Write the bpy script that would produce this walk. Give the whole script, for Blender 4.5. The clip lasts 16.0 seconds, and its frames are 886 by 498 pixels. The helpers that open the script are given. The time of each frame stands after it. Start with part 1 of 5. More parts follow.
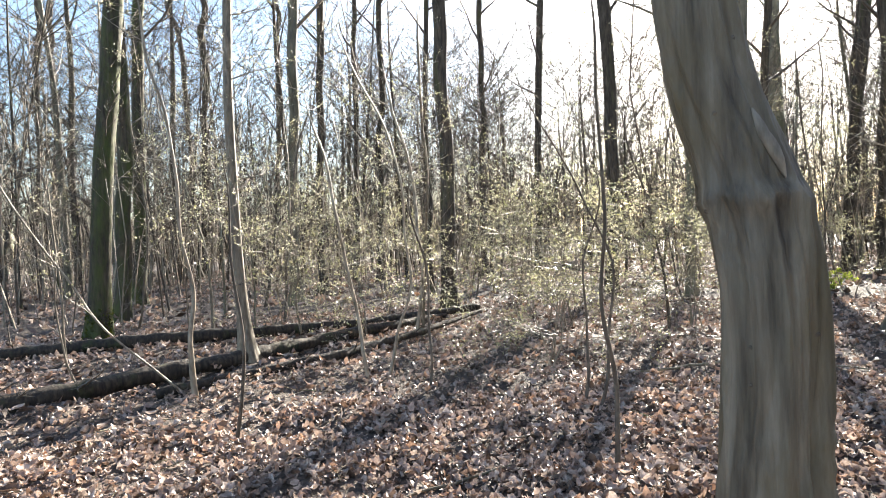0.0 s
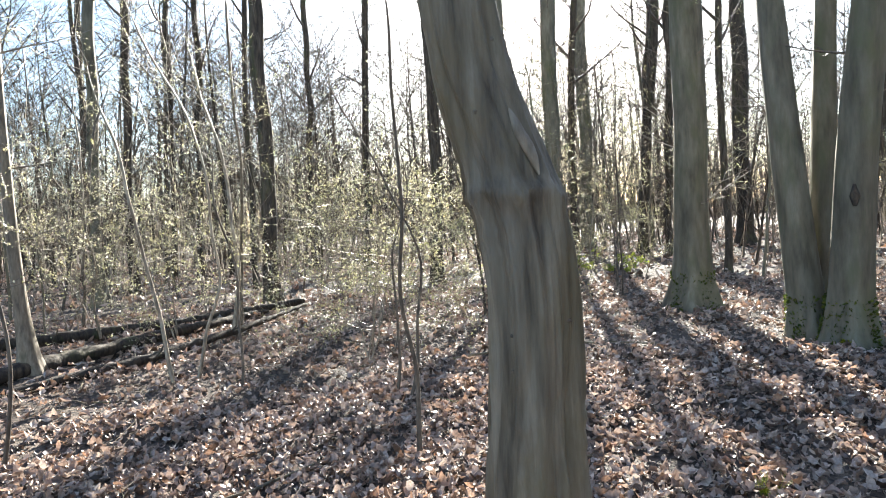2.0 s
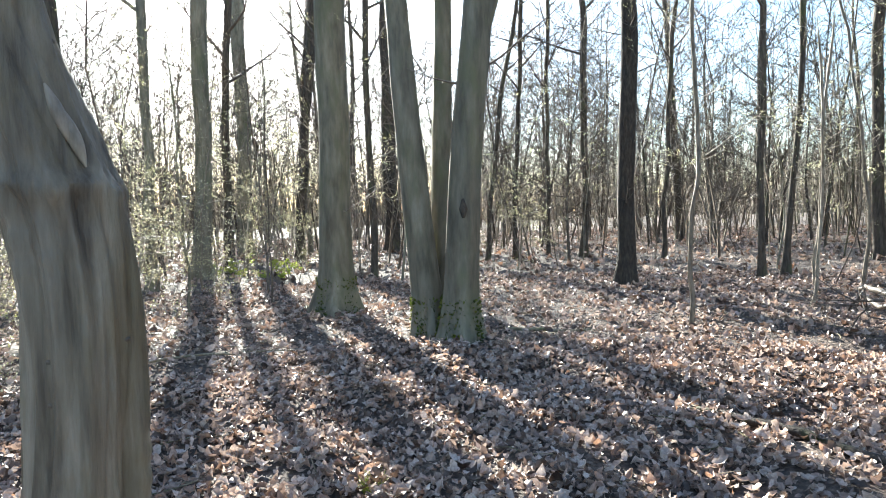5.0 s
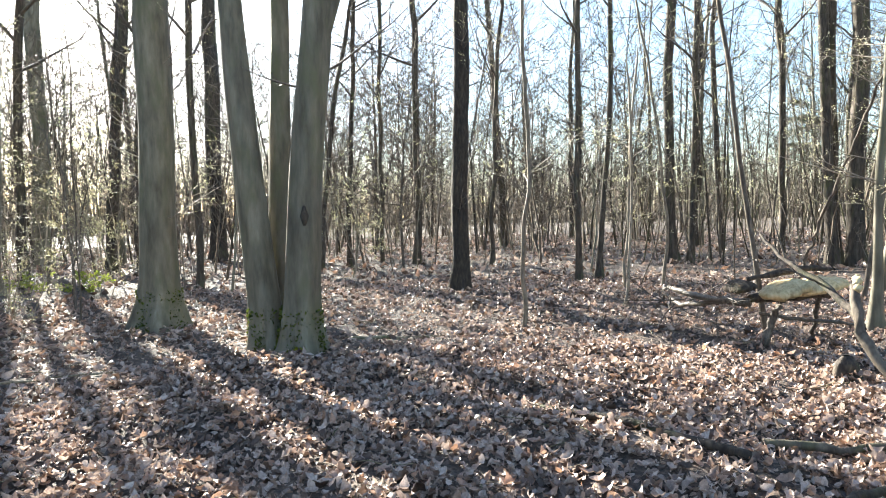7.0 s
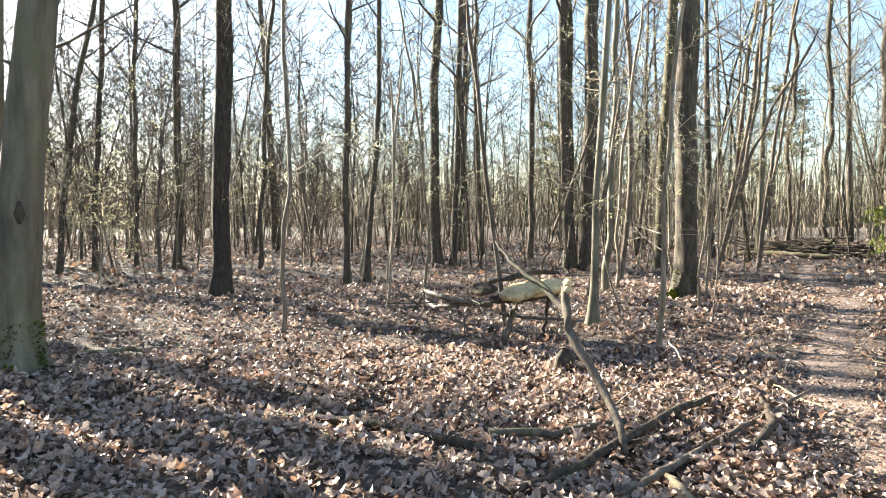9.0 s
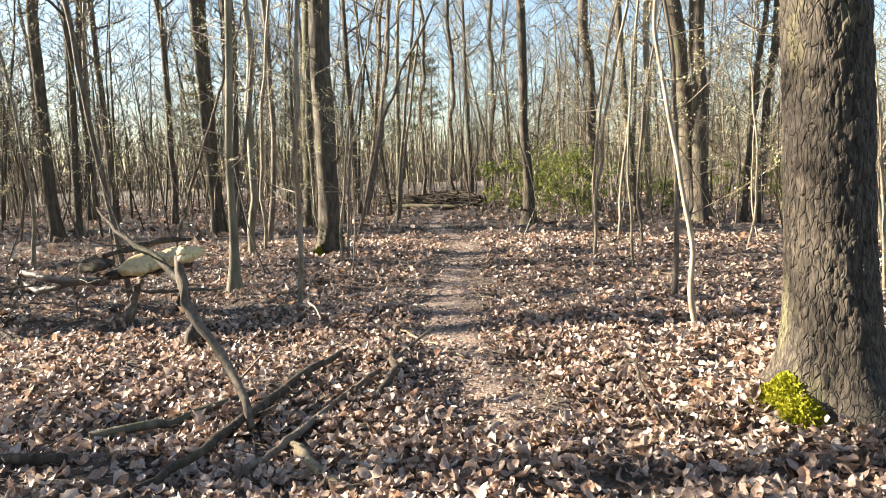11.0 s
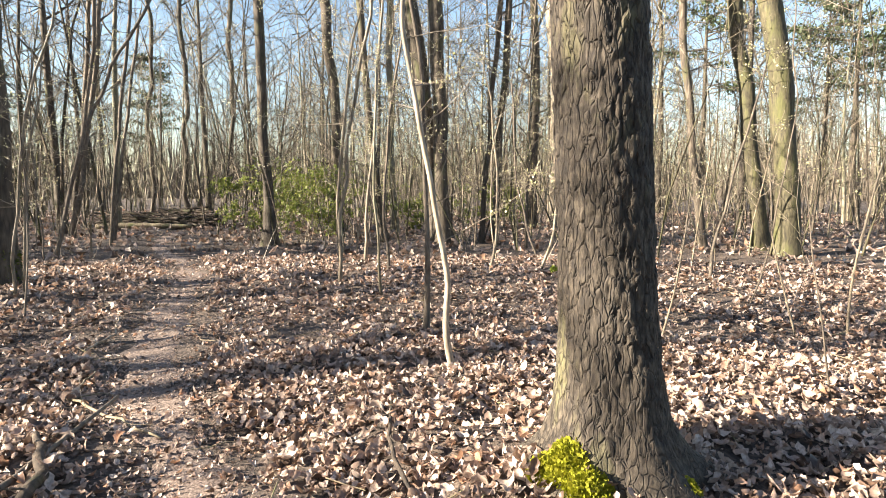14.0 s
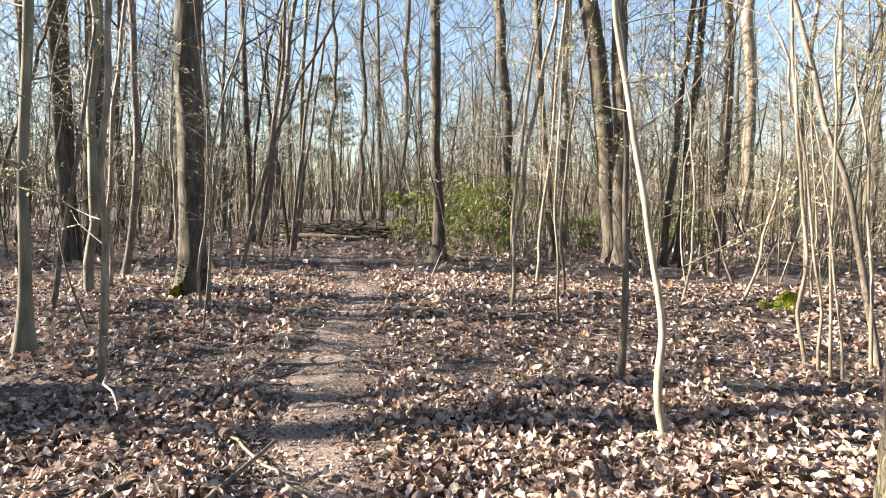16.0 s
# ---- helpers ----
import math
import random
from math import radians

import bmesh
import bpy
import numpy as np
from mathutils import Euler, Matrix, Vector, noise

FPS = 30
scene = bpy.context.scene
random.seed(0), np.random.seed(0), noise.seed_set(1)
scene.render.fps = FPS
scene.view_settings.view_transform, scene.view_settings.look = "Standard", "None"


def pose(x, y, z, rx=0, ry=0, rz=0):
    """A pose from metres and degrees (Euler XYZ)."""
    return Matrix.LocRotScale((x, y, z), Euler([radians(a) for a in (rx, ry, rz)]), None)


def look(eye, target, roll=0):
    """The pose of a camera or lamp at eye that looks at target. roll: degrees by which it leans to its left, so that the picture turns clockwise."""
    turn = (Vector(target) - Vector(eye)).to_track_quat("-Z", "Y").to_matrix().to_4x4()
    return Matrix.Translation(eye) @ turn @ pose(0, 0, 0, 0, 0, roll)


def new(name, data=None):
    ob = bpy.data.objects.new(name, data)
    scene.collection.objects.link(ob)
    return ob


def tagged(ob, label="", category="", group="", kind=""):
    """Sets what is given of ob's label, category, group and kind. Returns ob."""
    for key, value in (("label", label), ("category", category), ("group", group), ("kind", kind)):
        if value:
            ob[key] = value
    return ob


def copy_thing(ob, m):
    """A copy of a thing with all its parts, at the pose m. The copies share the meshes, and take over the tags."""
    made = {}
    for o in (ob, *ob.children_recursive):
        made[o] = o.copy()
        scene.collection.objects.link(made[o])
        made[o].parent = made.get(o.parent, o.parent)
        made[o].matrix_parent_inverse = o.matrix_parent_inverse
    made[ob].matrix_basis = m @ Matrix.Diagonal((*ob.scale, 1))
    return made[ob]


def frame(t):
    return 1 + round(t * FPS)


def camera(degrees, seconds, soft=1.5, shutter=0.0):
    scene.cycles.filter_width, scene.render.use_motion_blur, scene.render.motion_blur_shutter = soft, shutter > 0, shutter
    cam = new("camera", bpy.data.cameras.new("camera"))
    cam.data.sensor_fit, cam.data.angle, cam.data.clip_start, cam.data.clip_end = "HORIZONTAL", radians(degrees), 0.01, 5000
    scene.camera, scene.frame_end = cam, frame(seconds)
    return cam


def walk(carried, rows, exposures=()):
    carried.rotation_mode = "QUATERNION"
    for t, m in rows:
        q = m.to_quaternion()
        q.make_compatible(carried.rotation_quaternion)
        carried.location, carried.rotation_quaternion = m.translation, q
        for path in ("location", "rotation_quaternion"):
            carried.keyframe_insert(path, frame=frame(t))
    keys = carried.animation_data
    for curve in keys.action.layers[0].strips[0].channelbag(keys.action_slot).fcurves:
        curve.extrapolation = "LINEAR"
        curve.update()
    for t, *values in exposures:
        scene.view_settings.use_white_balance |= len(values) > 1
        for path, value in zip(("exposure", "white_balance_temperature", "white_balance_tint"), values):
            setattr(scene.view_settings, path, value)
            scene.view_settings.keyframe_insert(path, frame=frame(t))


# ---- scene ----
cam = camera(68.9, 16.0, soft=1.0)
METRES, EYE, TILT, LEAN, TURN = 3.6, 1.5, 0.0, 0.0, 41.5
ROWS = [
    (0.0, 0.0, 0.0, 0.0, -0.03, -0.76, 2.5),
    (0.5, 0.0065, 0.0002, -0.001, -2.7, -1.16, 2.73),
    (1.0, 0.0194, 0.0039, -0.0005, -6.36, -1.81, 2.91),
    (1.5, 0.0406, 0.0083, 0.0009, -10.29, -2.43, 3.08),
    (2.0, 0.0659, 0.0058, 0.0025, -14.5, -2.32, 3.28),
    (2.5, 0.0974, 0.0015, 0.0004, -20.67, -2.19, 2.93),
    (3.0, 0.1228, -0.0064, -0.0013, -26.89, -1.67, 2.51),
    (3.5, 0.1367, -0.0087, -0.0043, -31.82, -2.47, 1.75),
    (4.0, 0.1512, -0.0072, -0.0041, -36.43, -2.83, 1.67),
    (6.5, 0.1612, 0.0424, -0.003, -54.03, -3.3, 1.59),
    (7.0, 0.1526, 0.0557, -0.0029, -58.48, -2.8, 1.5),
    (7.5, 0.151, 0.0539, -0.0043, -60.36, -2.71, 1.16),
    (8.0, 0.1508, 0.0536, -0.0071, -63.27, -3.01, 1.05),
    (8.5, 0.163, 0.0333, -0.0012, -69.92, -2.67, 1.07),
    (9.0, 0.182, -0.0013, -0.0034, -77.89, -2.69, 0.07),
    (9.5, 0.2004, -0.0452, -0.0034, -89.19, -2.63, -0.29),
    (10.0, 0.2169, -0.0707, -0.0051, -98.61, -3.65, 0.02),
    (12.5, 0.3947, -0.1462, -0.0074, -116.89, -5.64, 1.58),
    (13.0, 0.4388, -0.2071, -0.0048, -125.35, -2.86, 0.06),
    (13.5, 0.4624, -0.2356, -0.0114, -130.19, -5.58, -0.26),
    (14.0, 0.5185, -0.2467, -0.0153, -129.44, -5.17, -0.13),
    (14.5, 0.6041, -0.2593, -0.0036, -125.27, -2.38, 0.67),
    (15.0, 0.6467, -0.2653, -0.0096, -121.55, -4.92, 0.31),
    (15.5, 0.696, -0.2965, -0.0042, -118.26, -6.12, -0.31),
    (16.0, 0.7427, -0.3286, -0.0034, -114.98, -4.06, -0.92),
]
walk(cam, [(t, pose(0, 0, EYE, TILT, LEAN, TURN) @ pose(METRES * x, METRES * y, METRES * z, 90 + pitch, roll, yaw)) for t, x, y, z, yaw, pitch, roll in ROWS],
     exposures=[(0.0, 2.8, 6300, 8), (2.0, 2.85, 6100, 6), (4.0, 3.05, 5850, 3), (7.0, 3.05, 6150, 5), (9.0, 2.95, 6550, 5), (10.0, 2.75, 6950, 6), (13.0, 2.58, 6750, 9), (14.0, 2.58, 6750, 9), (16.0, 2.58, 6500, 10)])

# ---- world, sun ----
SUN_AZ, SUN_EL = 107.0, 23.5
world = bpy.data.worlds.new("world")
scene.world = world
world.use_nodes = True
wt = world.node_tree
sky = wt.nodes.new("ShaderNodeTexSky")
sky.sky_type, sky.sun_disc = "NISHITA", False
sky.sun_elevation, sky.sun_rotation = radians(SUN_EL), radians(90 - SUN_AZ)
sky.air_density, sky.dust_density, sky.ozone_density = 1.0, 0.8, 1.0
wt.links.new(sky.outputs[0], wt.nodes["Background"].inputs[0])
wt.nodes["Background"].inputs[1].default_value = 0.05
sun_data = bpy.data.lights.new("sun", "SUN")
sun_data.energy, sun_data.angle, sun_data.color = 5.0, radians(0.5), (1.0, 0.9, 0.76)
sun = new("sun", sun_data)
SUN_DIR = Vector((math.cos(radians(SUN_AZ)) * math.cos(radians(SUN_EL)), math.sin(radians(SUN_AZ)) * math.cos(radians(SUN_EL)), math.sin(radians(SUN_EL))))
sun.matrix_world = look(SUN_DIR * 60, (0, 0, 0))


# ---- materials ----
def node_material(name):
    m = bpy.data.materials.new(name)
    m.use_nodes = True
    nt = m.node_tree
    return m, nt, nt.nodes["Principled BSDF"]


def ramp(nt, source, stops):
    n = nt.nodes.new("ShaderNodeValToRGB")
    while len(n.color_ramp.elements) < len(stops):
        n.color_ramp.elements.new(0.5)
    for e, (p, c) in zip(n.color_ramp.elements, stops):
        e.position, e.color = p, (*c, 1)
    nt.links.new(source, n.inputs[0])
    return n.outputs[0]


def noise_tex(nt, scale, detail=5.0, stretch=(1, 1, 1), rough=0.6):
    co = nt.nodes.new("ShaderNodeTexCoord")
    mp = nt.nodes.new("ShaderNodeMapping")
    mp.inputs["Scale"].default_value = stretch
    n = nt.nodes.new("ShaderNodeTexNoise")
    n.inputs["Scale"].default_value, n.inputs["Detail"].default_value, n.inputs["Roughness"].default_value = scale, detail, rough
    nt.links.new(co.outputs["Object"], mp.inputs[0])
    nt.links.new(mp.outputs[0], n.inputs[0])
    return n.outputs["Fac"]


def mix(nt, fac, a, b):
    n = nt.nodes.new("ShaderNodeMix")
    n.data_type = "RGBA"
    for i, v in ((0, fac), (6, a), (7, b)):
        if isinstance(v, (int, float)):
            n.inputs[i].default_value = v
        elif isinstance(v, tuple):
            n.inputs[i].default_value = (*v, 1)
        else:
            nt.links.new(v, n.inputs[i])
    return n.outputs[2]


def bump(nt, bsdf, height, strength, distance):
    n = nt.nodes.new("ShaderNodeBump")
    n.inputs["Strength"].default_value, n.inputs["Distance"].default_value = strength, distance
    nt.links.new(height, n.inputs["Height"])
    nt.links.new(n.outputs[0], bsdf.inputs["Normal"])


def bark(name, dark, mid, pale, grain=14.0, stretch=0.22, relief=0.01, moss=(0.10, 0.12, 0.02), moss_amount=0.0, rough=0.85, plates=0.0):
    """Bark: upright grain, broad stains and, where wanted, green algae and moss."""
    m, nt, b = node_material(name)
    grain_fac = noise_tex(nt, grain, 6, (1, 1, stretch))
    col = ramp(nt, grain_fac, [(0.32, dark), (0.5, mid), (0.72, pale)])
    stain = noise_tex(nt, 2.2, 4, (1, 1, 0.4))
    info = nt.nodes.new("ShaderNodeObjectInfo")
    tone = nt.nodes.new("ShaderNodeMapRange")
    tone.inputs["To Min"].default_value, tone.inputs["To Max"].default_value = 0.55, 1.3
    half = nt.nodes.new("ShaderNodeMath")
    half.operation = "ADD"
    nt.links.new(info.outputs["Random"], half.inputs[0])
    nt.links.new(nt.nodes.new("ShaderNodeNewGeometry").outputs["Random Per Island"], half.inputs[1])
    tone.inputs["From Max"].default_value = 2.0
    nt.links.new(half.outputs[0], tone.inputs["Value"])
    mul = nt.nodes.new("ShaderNodeMix")
    mul.data_type, mul.blend_type = "RGBA", "MULTIPLY"
    mul.inputs[0].default_value = 1.0
    nt.links.new(ramp(nt, stain, [(0.3, (0.62, 0.6, 0.58)), (0.7, (1.15, 1.12, 1.05))]), mul.inputs[6])
    nt.links.new(col, mul.inputs[7])
    vary = nt.nodes.new("ShaderNodeVectorMath")
    vary.operation = "SCALE"
    nt.links.new(mul.outputs[2], vary.inputs[0])
    nt.links.new(tone.outputs[0], vary.inputs["Scale"])
    out = vary.outputs[0]
    if moss_amount:
        patch = noise_tex(nt, 3.0, 6, (1, 1, 0.35), 0.7)
        hold = ramp(nt, patch, [(0.62 - 0.35 * moss_amount, (0, 0, 0)), (0.8 - 0.3 * moss_amount, (1, 1, 1))])
        out = mix(nt, hold, out, moss)
    if plates:
        co = nt.nodes.new("ShaderNodeTexCoord")
        warp = nt.nodes.new("ShaderNodeTexNoise")
        warp.inputs["Scale"].default_value = 9.0
        nt.links.new(co.outputs["Object"], warp.inputs[0])
        shift = nt.nodes.new("ShaderNodeVectorMath")
        shift.operation = "MULTIPLY_ADD"
        shift.inputs[1].default_value = (0.035, 0.035, 0.035)
        nt.links.new(warp.outputs["Color"], shift.inputs[0])
        nt.links.new(co.outputs["Object"], shift.inputs[2])
        mp = nt.nodes.new("ShaderNodeMapping")
        mp.inputs["Scale"].default_value = (plates, plates, plates * 0.24)
        nt.links.new(shift.outputs[0], mp.inputs[0])
        cell = nt.nodes.new("ShaderNodeTexVoronoi")
        cell.feature = "DISTANCE_TO_EDGE"
        cell.inputs["Scale"].default_value = 1.0
        nt.links.new(mp.outputs[0], cell.inputs["Vector"])
        joint = ramp(nt, cell.outputs["Distance"], [(0.0, (0.35, 0.35, 0.35)), (0.1, (1, 1, 1))])
        out = mix(nt, joint, (0.03, 0.023, 0.018), out)
        both = nt.nodes.new("ShaderNodeMath")
        both.operation = "MULTIPLY_ADD"
        both.inputs[1].default_value = 1.6
        nt.links.new(joint, both.inputs[0])
        nt.links.new(grain_fac, both.inputs[2])
        grain_fac = both.outputs[0]
    nt.links.new(out, b.inputs["Base Color"])
    b.inputs["Roughness"].default_value = rough
    bump(nt, b, grain_fac, 0.8, relief)
    return m


BARK = {
    "oakdark": bark("ivy_dark_oak_bark", (0.03, 0.024, 0.016), (0.075, 0.06, 0.042), (0.14, 0.115, 0.085), 18, 0.2, 0.02, (0.07, 0.085, 0.02), 0.55),
    "dark": bark("dark_bark", (0.035, 0.028, 0.022), (0.085, 0.068, 0.052), (0.16, 0.135, 0.108), 18, 0.2, 0.015, (0.08, 0.085, 0.03), 0.3),
    "black": bark("black_alder_bark", (0.02, 0.016, 0.012), (0.05, 0.04, 0.03), (0.1, 0.08, 0.062), 22, 0.3, 0.02),
    "smooth": bark("smooth_grey_bark", (0.11, 0.098, 0.068), (0.205, 0.185, 0.135), (0.31, 0.285, 0.22), 9, 0.2, 0.006, (0.12, 0.12, 0.06), 0.4, 0.7),
    "pale": bark("pale_sapling_bark", (0.11, 0.088, 0.064), (0.23, 0.19, 0.142), (0.37, 0.315, 0.245), 26, 0.25, 0.003, (0.13, 0.13, 0.06), 0.2, 0.6),
    "white": bark("whitish_sapling_bark", (0.16, 0.13, 0.095), (0.32, 0.27, 0.21), (0.5, 0.435, 0.35), 22, 0.25, 0.003, rough=0.55),
    "bent": bark("grey_sapling_bark", (0.07, 0.056, 0.045), (0.14, 0.115, 0.092), (0.24, 0.2, 0.16), 26, 0.3, 0.004),
    "mossy": bark("mossy_bark", (0.025, 0.021, 0.013), (0.065, 0.057, 0.033), (0.125, 0.11, 0.065), 22, 0.25, 0.02, (0.085, 0.085, 0.028), 0.4),
    "oakgrey": bark("grey_oak_bark", (0.035, 0.028, 0.021), (0.09, 0.073, 0.056), (0.17, 0.143, 0.11), 20, 0.22, 0.015, (0.12, 0.12, 0.05), 0.25),
}
TWIG = bark("twig_bark", (0.13, 0.105, 0.08), (0.27, 0.225, 0.175), (0.44, 0.38, 0.3), 40, 0.5, 0.001, rough=0.5)
TWIG_DARK = bark("dark_twig_bark", (0.045, 0.036, 0.03), (0.1, 0.082, 0.066), (0.18, 0.15, 0.12), 40, 0.5, 0.001, rough=0.6)
LOG_BARK = bark("rotten_log_bark", (0.015, 0.011, 0.008), (0.05, 0.036, 0.026), (0.12, 0.09, 0.065), 20, 0.3, 0.02, (0.05, 0.06, 0.015), 0.25)
STICK_BARK = bark("weathered_stick_bark", (0.1, 0.08, 0.055), (0.22, 0.18, 0.125), (0.36, 0.3, 0.21), 26, 0.3, 0.006, (0.13, 0.14, 0.05), 0.3)
RAW_WOOD = bark("split_pale_wood", (0.36, 0.27, 0.13), (0.58, 0.46, 0.25), (0.74, 0.62, 0.4), 30, 0.3, 0.006, rough=0.6)
HORNBEAM = bark("hornbeam_bark", (0.06, 0.043, 0.028), (0.24, 0.2, 0.145), (0.43, 0.375, 0.295), 13, 0.09, 0.03, (0.14, 0.105, 0.052), 0.45, 0.62)
OAK = bark("furrowed_oak_bark", (0.016, 0.012, 0.01), (0.052, 0.041, 0.031), (0.13, 0.107, 0.083), 46, 0.35, 0.014, (0.13, 0.12, 0.055), 0.22, plates=32.0)


def leafy(name, stops, per_island=True, through_light=0.3, rough=0.5, spec=0.5):
    """Thin leaf: colour varies leaf by leaf, light passes through in part."""
    m, nt, b = node_material(name)
    if per_island:
        src = nt.nodes.new("ShaderNodeNewGeometry").outputs["Random Per Island"]
    else:
        src = nt.nodes.new("ShaderNodeObjectInfo").outputs["Random"]
    col = ramp(nt, src, stops)
    spots = noise_tex(nt, 60, 3)
    mul = nt.nodes.new("ShaderNodeMix")
    mul.data_type, mul.blend_type = "RGBA", "MULTIPLY"
    mul.inputs[0].default_value = 1.0
    nt.links.new(col, mul.inputs[6])
    nt.links.new(ramp(nt, spots, [(0.3, (0.62, 0.6, 0.58)), (0.65, (1.1, 1.1, 1.1))]), mul.inputs[7])
    nt.links.new(mul.outputs[2], b.inputs["Base Color"])
    b.inputs["Roughness"].default_value = rough
    b.inputs["Specular IOR Level"].default_value = spec
    tr = nt.nodes.new("ShaderNodeBsdfTranslucent")
    nt.links.new(mul.outputs[2], tr.inputs[0])
    ms = nt.nodes.new("ShaderNodeMixShader")
    ms.inputs[0].default_value = through_light
    nt.links.new(b.outputs[0], ms.inputs[1])
    nt.links.new(tr.outputs[0], ms.inputs[2])
    nt.links.new(ms.outputs[0], nt.nodes["Material Output"].inputs[0])
    return m


LITTER = [(0.0, (0.05, 0.032, 0.023)), (0.16, (0.16, 0.1, 0.07)), (0.3, (0.35, 0.25, 0.2)), (0.5, (0.45, 0.34, 0.28)),
          (0.72, (0.58, 0.475, 0.41)), (0.84, (0.42, 0.24, 0.15)), (1.0, (0.64, 0.54, 0.47))]
LEAF = leafy("dead_leaf", LITTER, True, 0.26, 0.42, 0.6)
LEAF_ONE = leafy("single_dead_leaf", LITTER, False, 0.26, 0.42, 0.6)
BUD = leafy("opening_bud", [(0.0, (0.4, 0.4, 0.16)), (0.5, (0.58, 0.55, 0.32)), (1.0, (0.72, 0.68, 0.5))], True, 0.45, 0.4)
GREEN = leafy("evergreen_leaf", [(0.0, (0.12, 0.17, 0.03)), (0.6, (0.22, 0.26, 0.06)), (1.0, (0.36, 0.36, 0.11))], True, 0.5, 0.4)
NEEDLE = leafy("needle_green", [(0.0, (0.03, 0.05, 0.018)), (1.0, (0.08, 0.1, 0.04))], True, 0.15, 0.5)
YELLOW_GREEN = leafy("fresh_spring_leaf", [(0.0, (0.3, 0.38, 0.05)), (1.0, (0.5, 0.55, 0.12))], True, 0.5, 0.4)
MOSS_DARK = leafy("trunk_moss_green", [(0.0, (0.05, 0.07, 0.015)), (0.6, (0.1, 0.125, 0.025)), (1.0, (0.18, 0.19, 0.04))], True, 0.2, 0.8, 0.2)
MOSS = leafy("moss_cushion_green", [(0.0, (0.2, 0.22, 0.012)), (0.5, (0.29, 0.29, 0.025)), (1.0, (0.43, 0.41, 0.05))], True, 0.3, 0.8, 0.2)


def earth_material():
    m, nt, b = node_material("woodland_earth")
    fine = noise_tex(nt, 26, 8)
    broad = noise_tex(nt, 0.7, 4)
    a = ramp(nt, fine, [(0.34, (0.012, 0.009, 0.007)), (0.5, (0.045, 0.032, 0.025)), (0.64, (0.13, 0.092, 0.07)), (0.8, (0.28, 0.21, 0.165))])
    c = ramp(nt, fine, [(0.32, (0.03, 0.022, 0.017)), (0.55, (0.12, 0.087, 0.067)), (0.8, (0.28, 0.21, 0.16))])
    nt.links.new(mix(nt, ramp(nt, broad, [(0.4, (0, 0, 0)), (0.6, (1, 1, 1))]), a, c), b.inputs["Base Color"])
    b.inputs["Roughness"].default_value = 0.85
    bump(nt, b, fine, 1.0, 0.03)
    return m


EARTH = earth_material()


# ---- mesh helpers ----
rng = np.random.default_rng(7)
LATTICE = rng.random((64, 64))


def vnoise(u, v, wrap_u=64):
    """Smooth value noise, periodic in u."""
    u, v = np.broadcast_arrays(np.asarray(u, float), np.asarray(v, float))
    iu, iv = np.floor(u).astype(int), np.floor(v).astype(int)
    fu, fv = u - iu, v - iv
    fu, fv = fu * fu * (3 - 2 * fu), fv * fv * (3 - 2 * fv)
    a, b, c, d = iu % wrap_u, (iu + 1) % wrap_u, iv % 64, (iv + 1) % 64
    return (LATTICE[a, c] * (1 - fu) + LATTICE[b, c] * fu) * (1 - fv) + (LATTICE[a, d] * (1 - fu) + LATTICE[b, d] * fu) * fv


PATH_A, PATH_B = np.array((4.6, 1.7)), np.array((25.0, 11.4))


def path_distance(x, y):
    d = PATH_B - PATH_A
    n = np.hypot(*d)
    along = ((x - PATH_A[0]) * d[0] + (y - PATH_A[1]) * d[1]) / n
    across = ((x - PATH_A[0]) * d[1] - (y - PATH_A[1]) * d[0]) / n + 0.25 * np.sin(along * 0.5)
    return np.where(along < 0, np.hypot(across, along), np.where(along > n, np.hypot(across, along - n), np.abs(across)))


def ground_z(x, y):
    x, y = np.asarray(x, float), np.asarray(y, float)
    worn = np.clip(path_distance(x, y) / 0.7, 0.0, 1.0)
    near = np.exp(-((x - 2) ** 2 + (y - 3) ** 2) / 2000.0)
    h = 0.10 * (vnoise(x / 4.0 + 9, y / 4.0 + 3) - 0.5)
    h = h + (0.3 + 0.7 * worn) * near * (0.12 * (vnoise(x * 1.1 + 40, y * 1.1 + 11) - 0.5) + 0.11 * (vnoise(x * 2.7 + 5, y * 2.7 + 21) - 0.5))
    h = h + 0.13 * np.exp(-((x - 6.4) ** 2 + (y + 0.1) ** 2) / 3.4) - 0.035 * (1 - worn)
    return h


def gz(x, y):
    return float(ground_z(x, y))


def mesh_object(name, verts, faces, material, smooth=True):
    me = bpy.data.meshes.new(name)
    me.from_pydata([tuple(v) for v in verts] if not isinstance(verts, np.ndarray) else verts.tolist(), [], faces if isinstance(faces, list) else faces.tolist())
    me.materials.append(material)
    if smooth:
        me.polygons.foreach_set("use_smooth", [True] * len(me.polygons))
    me.update()
    return new(name, me)


def part(name, shape, material, parent, label="", smooth=True):
    """One mesh of its own under a thing; shape is (verts, faces) in the thing's own space."""
    ob = mesh_object(name, shape[0], shape[1], material, smooth)
    ob.parent = parent
    if label:
        tagged(ob, label)
    return ob


def thing(name, x, y, z, label, category, group=""):
    ob = new(name)
    ob.empty_display_size = 0.2
    ob.location = (x, y, z)
    return tagged(ob, label, category, group)


